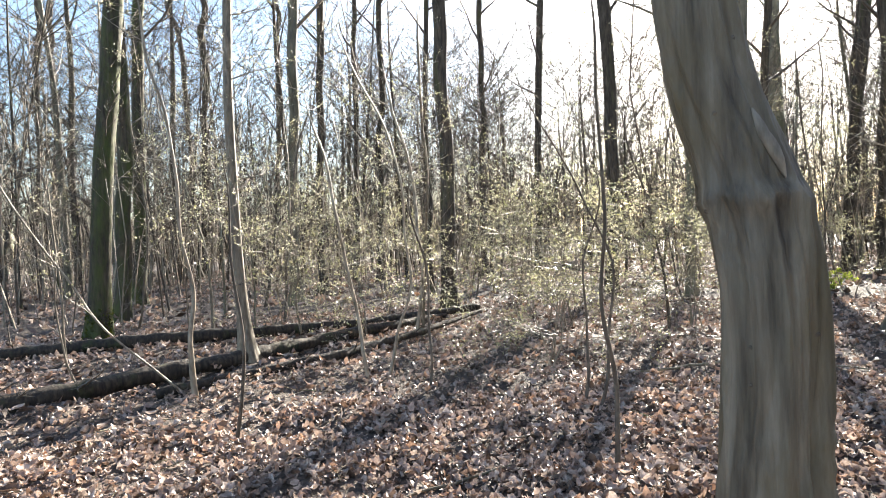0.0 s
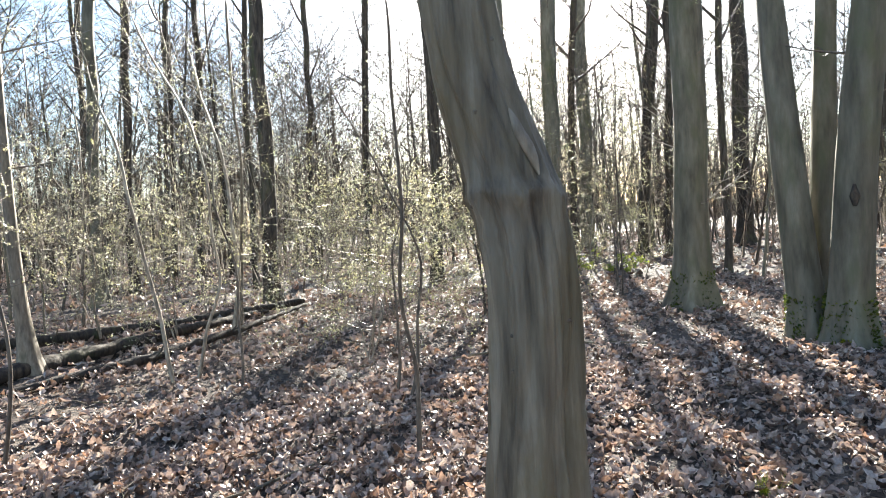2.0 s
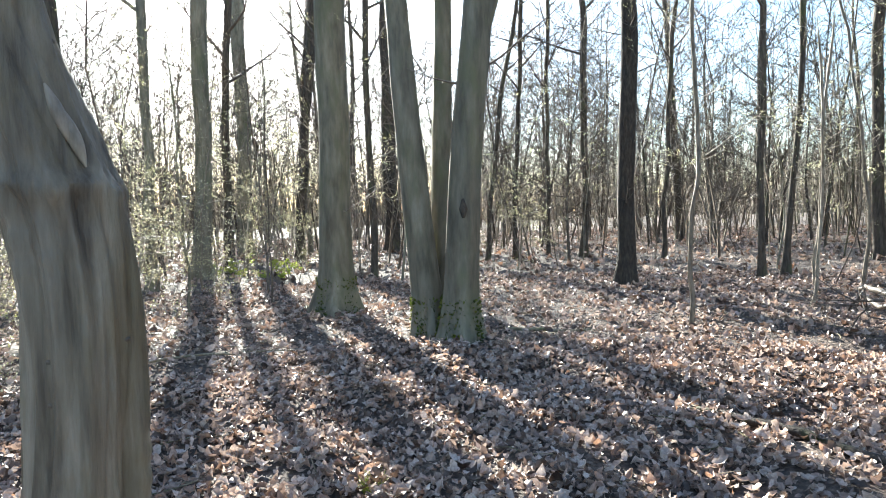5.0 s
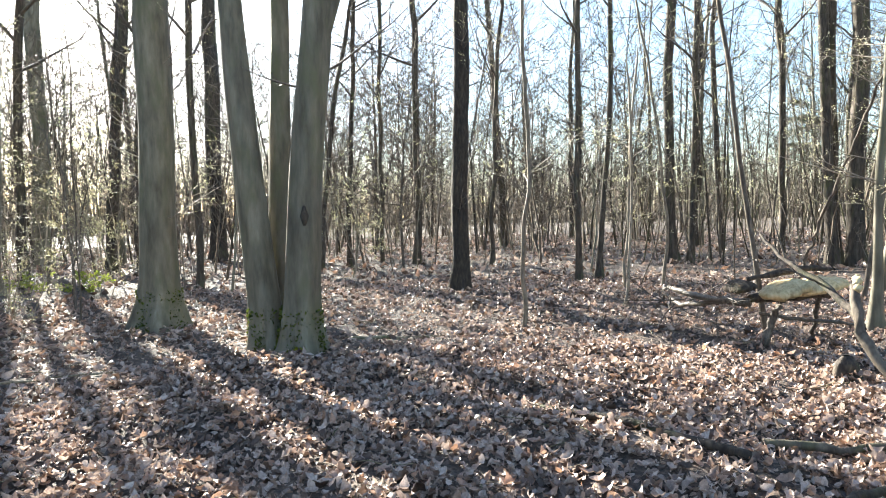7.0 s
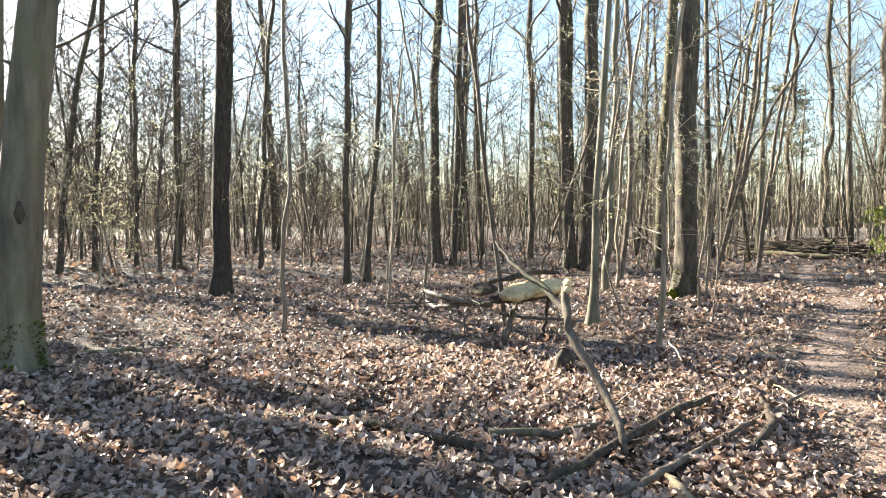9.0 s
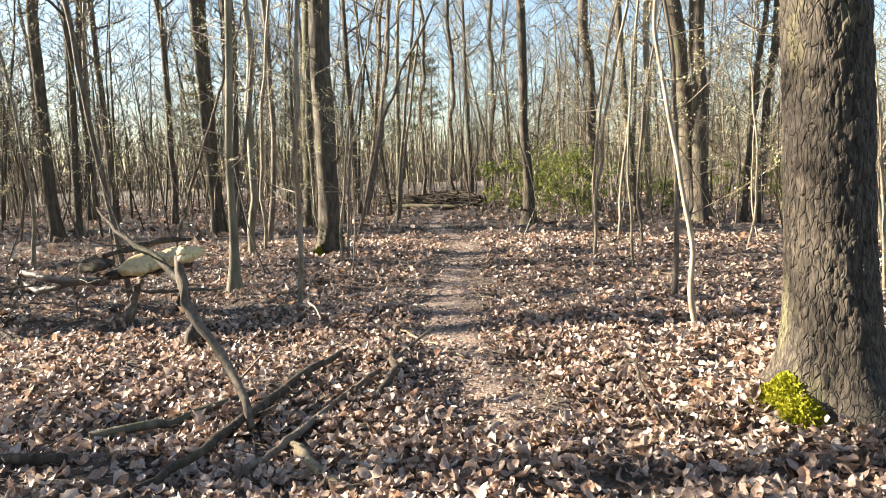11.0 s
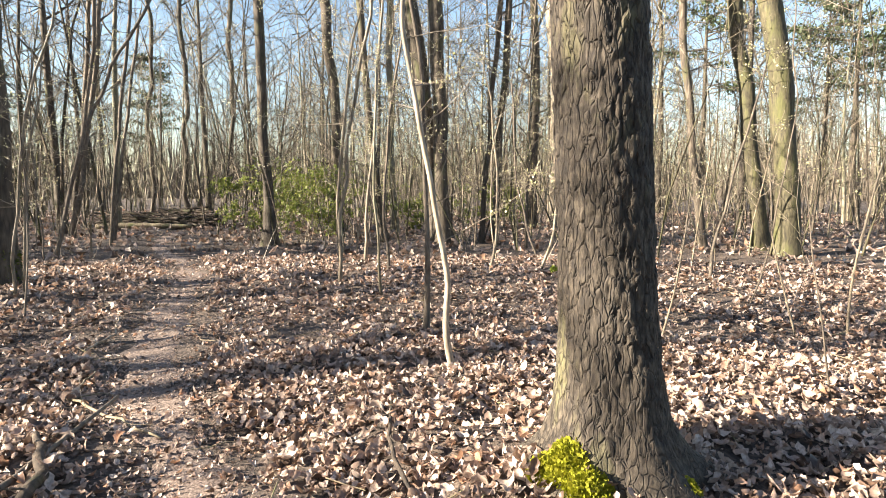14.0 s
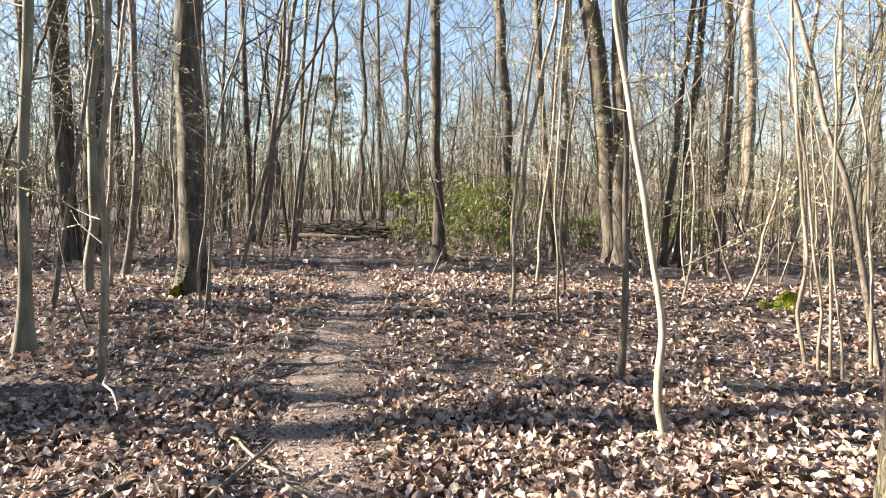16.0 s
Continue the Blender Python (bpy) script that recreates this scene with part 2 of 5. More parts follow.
def tube(shape, pts, radii, sides=4, cap=False):
    """Adds a tapered round tube along pts to shape."""
    V, F = shape
    base = len(V)
    n = len(pts)
    ring = [(math.cos(2 * math.pi * k / sides), math.sin(2 * math.pi * k / sides)) for k in range(sides)]
    for i, p in enumerate(pts):
        a, b = pts[max(i - 1, 0)], pts[min(i + 1, n - 1)]
        tx, ty, tz = b[0] - a[0], b[1] - a[1], b[2] - a[2]
        l = math.sqrt(tx * tx + ty * ty + tz * tz) or 1.0
        tx, ty, tz = tx / l, ty / l, tz / l
        if abs(tz) < 0.9:
            ux, uy, uz = ty, -tx, 0.0
        else:
            ux, uy, uz = 0.0, tz, -ty
        l = math.sqrt(ux * ux + uy * uy + uz * uz)
        ux, uy, uz = ux / l, uy / l, uz / l
        vx, vy, vz = ty * uz - tz * uy, tz * ux - tx * uz, tx * uy - ty * ux
        r = radii[i]
        for c, s in ring:
            V.append((p[0] + r * (c * ux + s * vx), p[1] + r * (c * uy + s * vy), p[2] + r * (c * uz + s * vz)))
    for i in range(n - 1):
        o = base + i * sides
        for k in range(sides):
            k2 = (k + 1) % sides
            F.append((o + k, o + k2, o + sides + k2, o + sides + k))
    if cap:
        F.append(tuple(range(base + sides - 1, base - 1, -1)))
        F.append(tuple(range(base + (n - 1) * sides, base + n * sides)))


def bud_leaf(shape, p, d, size, rnd):
    """A small folded leaf or opening bud: two triangles on a rib."""
    V, F = shape
    b = len(V)
    w = Vector((rnd.uniform(-1, 1), rnd.uniform(-1, 1), rnd.uniform(-0.6, 0.6))).cross(d)
    w = w.normalized() * size * 0.45 if w.length > 1e-4 else Vector((size * 0.4, 0, 0))
    tip = p + d * size
    mid = p + d * size * 0.5
    V.extend((tuple(p), tuple(mid + w), tuple(tip), tuple(mid - w * 0.8 + Vector((0, 0, size * 0.2)))))
    F.extend(((b, b + 1, b + 2), (b, b + 2, b + 3)))


FINE = 3


def branch(shape, buds, p, d, length, r, level, rnd, rise=0.25, kids=5, bud_size=0.0, spread=0.8):
    """A forked branch, with side shoots down to the last level."""
    steps = 4 if level == 0 else 3 if level == 1 else 2
    pts, rad = [p.copy()], [r]
    cur, q = d.normalized(), p.copy()
    for i in range(steps):
        cur = (cur + Vector((rnd.gauss(0, 0.13), rnd.gauss(0, 0.13), rnd.gauss(0, 0.1) + rise / steps))).normalized()
        q = q + cur * (length / steps)
        pts.append(q.copy())
        rad.append(r * (1 - 0.82 * (i + 1) / steps))
    tube(shape, pts, rad, (6 if r > 0.03 else 4) if level == 0 else 3)
    if level < 2 and kids:
        n = max(2, int(kids * rnd.uniform(0.7, 1.3)))
        for j in range(n):
            f = rnd.uniform(0.25, 0.98) * steps
            i = min(int(f), steps - 1)
            a, b = pts[i], pts[i + 1]
            at = a.lerp(b, f - i)
            way = (b - a).normalized()
            side = Vector((rnd.gauss(0, 1), rnd.gauss(0, 1), rnd.gauss(0, 0.55)))
            side = (side - way * side.dot(way)).normalized()
            branch(shape, buds, at, way * (1 - spread * 0.5) + side * spread, length * rnd.uniform(0.28, 0.5), max(r * 0.45, 0.0022), level + 1, rnd, rise, kids, bud_size, spread)
    if level == 2:
        V, F = shape
        for j in range(FINE):
            f = rnd.uniform(0.1, 1.0) * steps
            i = min(int(f), steps - 1)
            at = pts[i].lerp(pts[i + 1], f - i)
            way = (pts[i + 1] - pts[i]).normalized() + Vector((rnd.gauss(0, 0.6), rnd.gauss(0, 0.6), rnd.gauss(0.1, 0.5)))
            side = way.cross(Vector((rnd.gauss(0, 1), rnd.gauss(0, 1), rnd.gauss(0, 1)))).normalized() * max(r * 0.35, 0.0018)
            end = at + way.normalized() * length * rnd.uniform(0.3, 0.7)
            n0 = len(V)
            V.extend((tuple(at - side), tuple(at + side), tuple(end)))
            F.append((n0, n0 + 1, n0 + 2))
    if bud_size and level >= 1:
        for j in range(rnd.randint(3, 6)):
            f = rnd.uniform(0.2, 1.0) * steps
            i = min(int(f), steps - 1)
            at = pts[i].lerp(pts[i + 1], f - i)
            way = (pts[i + 1] - pts[i]).normalized()
            bud_leaf(buds, at, (way + Vector((rnd.gauss(0, 0.7), rnd.gauss(0, 0.7), rnd.gauss(0, 0.5)))).normalized(), bud_size * rnd.uniform(0.6, 1.3), rnd)


def trunk_shape(centre, radius, heights, sides, relief=None, lobes=0.0, lobe_n=5, lobe_phase=0.0):
    """A standing trunk: rings round centre(z), with root flare lobes and a relief(angle, z)."""
    z = np.asarray(heights, float)
    a = np.linspace(0, 2 * math.pi, sides, endpoint=False)
    A, Z = np.meshgrid(a, z)
    cx, cy = centre(Z)
    R = radius(Z) * (1 + lobes * np.exp(-np.clip(Z, 0, None) / 0.3) * (0.5 + 0.5 * np.cos(A * lobe_n + lobe_phase)))
    if relief is not None:
        R = R + relief(A, Z)
    V = np.stack((cx + R * np.cos(A), cy + R * np.sin(A), Z), -1).reshape(-1, 3)
    n, k = len(z), np.arange(sides)
    rows = np.arange(n - 1)[:, None] * sides
    F = np.stack((rows + k, rows + (k + 1) % sides, rows + sides + (k + 1) % sides, rows + sides + k), -1).reshape(-1, 4)
    return V, F


KINDS = {
    "oakdark": ("tall oak with dark bark, green with algae, in leaf litter", "tree"),
    "dark": ("slender bare tree with dark brown bark in leaf litter", "tree"),
    "black": ("straight tree with nearly black rough bark and flared foot", "tree"),
    "smooth": ("bare tree with smooth grey-green bark among dead leaves", "tree"),
    "pale": ("thin pale sapling with fine bare twigs and buds", "sapling"),
    "white": ("thin crooked whitish sapling, bare, rooted in leaf litter", "sapling"),
    "bent": ("thin grey crooked sapling rising from dead leaves", "sapling"),
    "mossy": ("tree with yellow-green mossy bark on its lit side", "tree"),
    "oakgrey": ("bare oak with rough grey-brown bark and mossy foot", "tree"),
}


def moss_skirt(parent, centre, radius, top, count, seed):
    """Short moss leaflets on the bark round the foot, thinning upwards."""
    r = random.Random(seed)
    s = ([], [])
    for i in range(count):
        a, z = r.uniform(0, 6.2832), top * r.random() ** 2
        cx, cy = centre(np.array(z))
        rr = float(radius(np.array(z))) * 1.02
        out = Vector((math.cos(a), math.sin(a), 0.4))
        bud_leaf(s, Vector((float(cx) + rr * math.cos(a), float(cy) + rr * math.sin(a), z)), (out + Vector((r.gauss(0, 0.5), r.gauss(0, 0.5), r.gauss(0, 0.5)))).normalized(), r.uniform(0.02, 0.05), r)
    tagged(part("moss", s, MOSS_DARK, parent, "green moss round the foot", False), kind="stuff")


def tree(kind, x, y, r, r_top, z_top, lean, bow, z_bow):
    """A bare tree: foot at x, y; radius r at the foot and r_top at z_top; lean in metres per metre; bow sideways at z_bow."""
    rnd = random.Random(int(x * 131 + y * 977))
    reach = math.hypot(x - 1.2, y - 0.6)
    sapling = r < 0.07
    tall = max(z_top * 1.06 + 0.4, 2.2 + 50 * r) if sapling else max(z_top * 1.2 + 1, min(7 + 52 * r, 21))
    label, category = KINDS[kind]
    base_z = gz(x, y)
    ob = thing("sapling" if sapling else "tree", x, y, base_z, label, category, "saplings in the wood" if sapling else "trees of the wood")
    k = z_bow * (z_top - z_bow)
    amp_x, amp_y = bow[0] / k, bow[1] / k
    slope_x, slope_y = lean[0] - amp_x * z_top, lean[1] - amp_y * z_top
    wob = (0.02 + 0.005 * max(reach - 8, 0) if not sapling else 0.065) * (1 if r > 0.015 else 0.6)
    ph = rnd.uniform(0, 50)
    freq = 1.7 if sapling else 0.8

    def centre(z):
        zc, over = np.minimum(z, z_top), np.maximum(z - z_top, 0)
        cx = lean[0] * zc + amp_x * zc * (z_top - zc) + slope_x * 2.0 * (1 - np.exp(-over / 2.0))
        cy = lean[1] * zc + amp_y * zc * (z_top - zc) + slope_y * 2.0 * (1 - np.exp(-over / 2.0))
        f = np.clip(z / 0.6, 0, 1)
        return cx + f * wob * 2 * (vnoise(z * freq + ph, ph) - 0.5), cy + f * wob * 2 * (vnoise(z * freq + ph, ph + 30) - 0.5)

    straight = r_top * 1.04 if not sapling else r_top * 1.15

    def radius(z):
        zc = np.clip(z, 0, z_top)
        body = straight + (r_top - straight) * zc / z_top
        foot = max(r - straight, 0.12 * r)
        out = body + foot * np.exp(-np.clip(z, 0, None) / (0.55 if not sapling else 0.8))
        if not sapling:
            out = out + (0.3 if kind in ("smooth", "oakgrey", "black") else 0.15) * r * np.exp(-np.clip(z, 0, None) / 0.2)
        top = np.clip((tall - z) / max(tall - z_top, 0.1), 0.06, 1.0)
        return out * np.where(z > z_top, top, 1.0)

    step = 0.1 if reach < 10 else 0.3 if reach < 18 else 0.6
    sides = 20 if (reach < 14 and not sapling) else 14 if not sapling else 8
    heights = np.concatenate((np.arange(-0.15, min(z_top + 1, tall), step), np.linspace(min(z_top + 1, tall - 0.05), tall, 8)))
    heights = np.unique(heights)
    rough_bark = {"oakdark": 0.07, "dark": 0.07, "black": 0.08, "mossy": 0.09, "oakgrey": 0.09}.get(kind, 0.03)

    def relief(a, z):
        return r_top * rough_bark * 2 * (vnoise(a / (2 * math.pi) * 18, z * 3.4 + ph, 18) - 0.5)

    part("trunk", trunk_shape(centre, radius, heights, sides, relief, 0.0 if sapling else 0.35, rnd.choice((4, 5)), ph), BARK[kind], ob)
    if r > 0.18 and reach < 15 and kind in ("smooth", "oakgrey", "oakdark"):
        moss_skirt(ob, centre, radius, 0.55, 1300, int(abs(x * 10)))
    if kind == "oakgrey" and reach < 14:
        moss_pad(ob, -0.25, 0.08, 0.12, 0.17, 1500, 8)
    twig = TWIG if kind in ("pale", "white", "smooth") else TWIG_DARK
    # limbs in the crown, then fine shoots lower down
    if not sapling:
        first = max(2.6, tall * 0.2) if reach > 11 else max(z_top * 0.95, tall * 0.4)
        n = 13 if reach > 11 else 9
        for i in range(n):
            z = first + (tall - first) * (i + rnd.random() * 0.8) / n
            cx, cy = centre(np.array(z))
            az = i * 2.4 + rnd.uniform(-0.5, 0.5)
            s, b = ([], []), ([], [])
            rr = float(radius(np.array(z)))
            branch(s, b, Vector((float(cx), float(cy), z)), Vector((math.cos(az), math.sin(az), rnd.uniform(0.35, 1.1))), (min(tall * 0.2, 3.6) if z > 0.42 * tall else 1.7) * rnd.uniform(0.6, 1.1) * (1.1 - 0.5 * i / n), min(rr * 0.5, 0.05) if z > 0.42 * tall else min(rr * 0.2, 0.016), 0, rnd, 0.35 if z > 0.42 * tall else 0.15, 5)
            part("limb", s, twig, ob)
    shoots = (12 if sapling else 13) if r > 0.02 else 5
    for i in range(shoots):
        z = tall * rnd.uniform(0.25, 0.97) if sapling else rnd.uniform(1.4, max(z_top, 3.0))
        cx, cy = centre(np.array(z))
        az = rnd.uniform(0, 2 * math.pi)
        length = rnd.uniform(0.35, 1.2) * (1.0 if sapling else 1.3) * (0.5 if r < 0.02 else 1)
        s, b = ([], []), ([], [])
        branch(s, b, Vector((float(cx), float(cy), z)), Vector((math.cos(az), math.sin(az), rnd.uniform(0.0, 0.7))), length, max(min(r_top * 0.3, 0.011), 0.003), 0 if length > 0.7 else 1, rnd, 0.2, 4 if reach < 14 else 3, 0.018 if reach < 16 else 0.035)
        shoot = part("shoot", s, twig, ob)
        if b[0]:
            tagged(part("foliage", b, BUD, shoot, "pale green opening buds", False), kind="stuff")
    return ob




# ---- ground ----
def ground():
    u = np.linspace(-1, 1, 231)
    w = np.sinh(u * 7.2) / math.sinh(7.2) * 900
    X, Y = np.meshgrid(w + 2.5, w + 3.0)
    Z = ground_z(X, Y)
    n = len(u)
    i = np.arange(n - 1)
    a = (i[:, None] * n + i[None, :]).ravel()
    return mesh_object("ground", np.stack((X, Y, Z), -1).reshape(-1, 3), np.stack((a, a + 1, a + n + 1, a + n), -1), EARTH)


floor_of_wood = tagged(ground(), "woodland floor of brown earth under dead leaves", "ground", kind="structure")


def packed_earth():
    m, nt, b = node_material("packed_path_earth")
    fine, broad = noise_tex(nt, 55, 8), noise_tex(nt, 3.0, 5)
    a = ramp(nt, fine, [(0.34, (0.03, 0.022, 0.018)), (0.5, (0.14, 0.1, 0.08)), (0.68, (0.34, 0.26, 0.22))])
    c = ramp(nt, fine, [(0.34, (0.06, 0.043, 0.034)), (0.52, (0.21, 0.155, 0.125)), (0.75, (0.4, 0.31, 0.26))])
    nt.links.new(mix(nt, ramp(nt, broad, [(0.4, (0, 0, 0)), (0.6, (1, 1, 1))]), a, c), b.inputs["Base Color"])
    b.inputs["Roughness"].default_value = 0.8
    bump(nt, b, fine, 0.9, 0.015)
    return m


def footpath():
    """A narrow trodden strip that follows the line of the path, with an uneven edge."""
    d = (PATH_B - PATH_A) / np.hypot(*(PATH_B - PATH_A))
    al = np.linspace(-0.6, 22.0, 320)
    side = np.array((-1.0, -0.6, -0.2, 0.2, 0.6, 1.0))
    half = 0.1 + 0.16 * vnoise(al * 1.3, 3.0) + 0.14 * vnoise(al * 4, 9.0)
    half = half * np.clip((al + 0.6) / 0.8, 0.05, 1)
    across = side[None, :] * half[:, None] - 0.25 * np.sin(al * 0.5)[:, None] + 0.1 * (vnoise(al * 2.2, 17.0) - 0.5)[:, None]
    X = PATH_A[0] + al[:, None] * d[0] + across * d[1]
    Y = PATH_A[1] + al[:, None] * d[1] - across * d[0]
    Z = ground_z(X, Y) + 0.016 - 0.03 * (np.abs(side) > 0.9)[None, :]
    n, k = X.shape
    i = (np.arange(n - 1)[:, None] * k + np.arange(k - 1)[None, :]).ravel()
    return mesh_object("footpath", np.stack((X, Y, Z), -1).reshape(-1, 3), np.stack((i, i + 1, i + k + 1, i + k), -1), packed_earth())


tagged(footpath(), "narrow trodden footpath of bare packed brown earth", "path", kind="structure")


# ---- the crooked hornbeam beside the path ----
def crooked_hornbeam():
    bx, by = -0.66, 2.44
    ob = thing("hornbeam", bx, by, gz(bx, by), "crooked hornbeam with smooth fluted grey-tan bark and a bark scar", "tree")
    sx, sy = 0.965, 0.261
    zs = [-0.2, 0.3, 0.6, 0.94, 1.2, 1.5, 1.69, 1.89, 2.08, 2.28, 3.0, 4.5, 7.0, 11.0]
    ss = [-0.01, -0.01, 0.004, 0.03, 0.028, -0.018, -0.08, -0.148, -0.188, -0.212, -0.25, -0.15, 0.0, 0.15]
    rs = [0.225, 0.186, 0.171, 0.168, 0.163, 0.163, 0.157, 0.149, 0.146, 0.15, 0.14, 0.125, 0.1, 0.03]

    def soft(z, vals):
        return sum(np.interp(z + d, zs, vals) for d in (-0.12, -0.06, 0, 0.06, 0.12)) / 5

    def centre(z):
        s = soft(z, ss)
        return s * sx, s * sy

    def relief(a, z):
        flutes = 0.013 * np.sin(5 * a + 1.5 * np.sin(z * 1.2)) + 0.009 * np.sin(12 * a + z * 1.1 + 1) + 0.004 * np.sin(23 * a + 2 * np.sin(z * 2.1))
        collar = 0.016 * np.exp(-((z - 1.50) / 0.05) ** 2) * (0.5 + vnoise(a / (2 * math.pi) * 12, z * 6, 12))
        dents = 0.02 * (vnoise(a / (2 * math.pi) * 16, z * 2.4, 16) - 0.5) + 0.008 * (vnoise(a / (2 * math.pi) * 48, z * 6, 48) - 0.5)
        cracks = -0.026 * np.clip(vnoise(a / (2 * math.pi) * 26 + 3, z * 1.3 + 7, 26) - 0.62, 0, 1) / 0.3
        groove = np.abs(2 * vnoise(a / (2 * math.pi) * 17, z * 0.8 + 3, 17) - 1)
        groove = -0.016 * np.clip(1 - groove / 0.22, 0, 1) * np.where(z < 1.55, 1.0, 0.35)
        wrinkle = 0.005 * np.sin(z * 70 + 6 * vnoise(a / (2 * math.pi) * 12, z * 3, 12)) * np.clip(vnoise(a / (2 * math.pi) * 9, z * 3 + 17, 9) - 0.55, 0, 1) * 2
        return np.where(z < 1.5, flutes, flutes * 0.4) + collar + dents + cracks + groove + wrinkle

    heights = np.concatenate((np.arange(-0.15, 2.9, 0.02), np.linspace(2.95, 11.0, 30)))
    trunk = part("trunk", trunk_shape(centre, lambda z: soft(z, rs), heights, 110, relief, 0.12, 4, 1.0), HORNBEAM, ob)
    rnd = random.Random(3)
    for i in range(8):
        z = 4.6 + i * 0.75
        s, b = ([], []), ([], [])
        cx, cy = centre(np.array(z))
        branch(s, b, Vector((float(cx), float(cy), z)), Vector((math.cos(i * 2.4), math.sin(i * 2.4), 0.6)), 2.4, 0.05, 0, rnd, 0.3, 5)
        part("limb", s, TWIG, ob)
    # torn strip of pale wood on the bend, dark twig scars
    for dz, da in ((0.0, 0.0), (0.06, -0.1)):
        s = ([], [])
        pts, rad = [], []
        for j in range(7):
            z = 1.56 + dz + j * 0.03
            ang = math.atan2(sy, sx) - 0.75 + da
            r = float(soft(np.array(z), rs)) - 0.004
            c = centre(np.array(z))
            pts.append((float(c[0]) + r * math.cos(ang), float(c[1]) + r * math.sin(ang), z))
            rad.append(0.022 * math.sin(math.pi * (j + 0.3) / 6.6))
        tube(s, pts, rad, 7)
        part("torn_wood", s, BARK["white"], trunk, "pale torn strip of bare wood")
    for j in range(9):
        z = rnd.uniform(0.35, 2.2)
        ang = rnd.uniform(-2.9, 0.4)
        r = float(soft(np.array(z), rs)) + float(relief(np.array(ang), np.array(z)))
        c = centre(np.array(z))
        s = ([], [])
        p = Vector((float(c[0]) + r * math.cos(ang), float(c[1]) + r * math.sin(ang), z))
        out = Vector((math.cos(ang), math.sin(ang), 0.2))
        tube(s, [p - out * 0.01, p + out * 0.002, p + out * 0.006], [0.011, 0.008, 0.002], 6)
        part("twig_scar", s, BARK["bent"], trunk)


crooked_hornbeam()


# ---- three-stemmed tree ----
def stemmed_tree():
    bx, by = 0.82, 8.15
    ob = thing("tree", bx, by, gz(bx, by), "three-stemmed tree with smooth grey-green bark and mossy foot", "tree", "trees of the wood")
    rnd = random.Random(12)
    stems = ((0.82, 8.05, 0.98, 8.03, 2.35, 1.16, 8.0, 3.93, 0.253, 0.178, 0.168),
             (0.5, 8.35, 0.3, 8.4, 2.4, 0.18, 8.45, 4.2, 0.2, 0.158, 0.138),
             (0.64, 8.62, 0.71, 8.66, 2.4, 0.78, 8.7, 4.2, 0.15, 0.13, 0.112))

    for n, (x0, y0, x1, y1, z1, x2, y2, z2, r0, r1, r2) in enumerate(stems):
        zs = [-0.2, 0.0, z1, z2, 9.0, 17.0]
        gx, gy = (x2 - x1) / (z2 - z1), (y2 - y1) / (z2 - z1)
        xs = [x0, x0, x1, x2, x2 + gx * 3, x2 + gx * 5]
        ys = [y0, y0, y1, y2, y2 + gy * 3, y2 + gy * 5]
        rr = [r1 * 1.18, r1 * 1.15, r1, r2, r2 * 0.75, 0.03]

        def soft(z, v):
            return sum(np.interp(z + d, zs, v) for d in (-0.5, -0.25, 0, 0.25, 0.5)) / 5

        def centre(z):
            return soft(z, xs) - bx, soft(z, ys) - by

        def radius(z):
            return soft(z, rr) + (r0 - r1 * 1.0) * np.exp(-np.clip(z, 0, None) / 0.28)

        def relief(a, z):
            return 0.012 * (vnoise(a / 6.2832 * 10, z * 1.6 + n * 9, 10) - 0.5) + 0.008 * np.sin(4 * a + z * 0.7 + n)

        heights = np.concatenate((np.arange(-0.15, 7, 0.08), np.linspace(7.2, 17, 14)))
        stem = part("trunk", trunk_shape(centre, radius, heights, 40, relief, 0.3, 5, n), BARK["smooth"], ob)
        moss_skirt(ob, centre, radius, 0.5, 900, n)
        for i in range(8):
            z = 6.0 + i * 1.2
            s, b = ([], []), ([], [])
            cx, cy = centre(np.array(z))
            branch(s, b, Vector((float(cx), float(cy), z)), Vector((math.cos(i * 2.4 + n), math.sin(i * 2.4 + n), 0.7)), 3.0, 0.05, 0, rnd, 0.3, 5)
            part("limb", s, TWIG_DARK, ob)
        if n == 0:
            # strong side limb that forks off towards the path, thin dead branches lower down
            s, b = ([], []), ([], [])
            cx, cy = centre(np.array(3.15))
            branch(s, b, Vector((float(cx), float(cy), 3.15)), Vector((0.42, -0.08, 1.0)), 4.4, 0.09, 0, rnd, 0.2, 6)
            part("limb", s, BARK["smooth"], ob)
            for z, d in ((3.1, (1.0, -0.1, 0.22)), (3.0, (-0.8, 0.1, 0.12))):
                s, b = ([], []), ([], [])
                cx, cy = centre(np.array(z))
                branch(s, b, Vector((float(cx), float(cy), z)), Vector(d), 1.5 if d[0] > 0 else 0.8, 0.018, 0, rnd, 0.2, 4)
                part("dead_branch", s, TWIG_DARK, ob)
            # hollow knot
            s = ([], [])
            cx, cy = centre(np.array(1.55))
            r = float(radius(np.array(1.55)))
            p = Vector((float(cx) - 0.02, float(cy) - r * 0.98, 1.55))
            tube(s, [p + Vector((0, 0, -0.1)), p + Vector((0, -0.012, 0)), p + Vector((0, 0, 0.12))], [0.02, 0.05, 0.015], 8)
            part("knot", s, BARK["black"], stem, "dark hollow knot")
    moss_pad(ob, 0.0, -0.32, 0.13, 0.1, 900, 5)


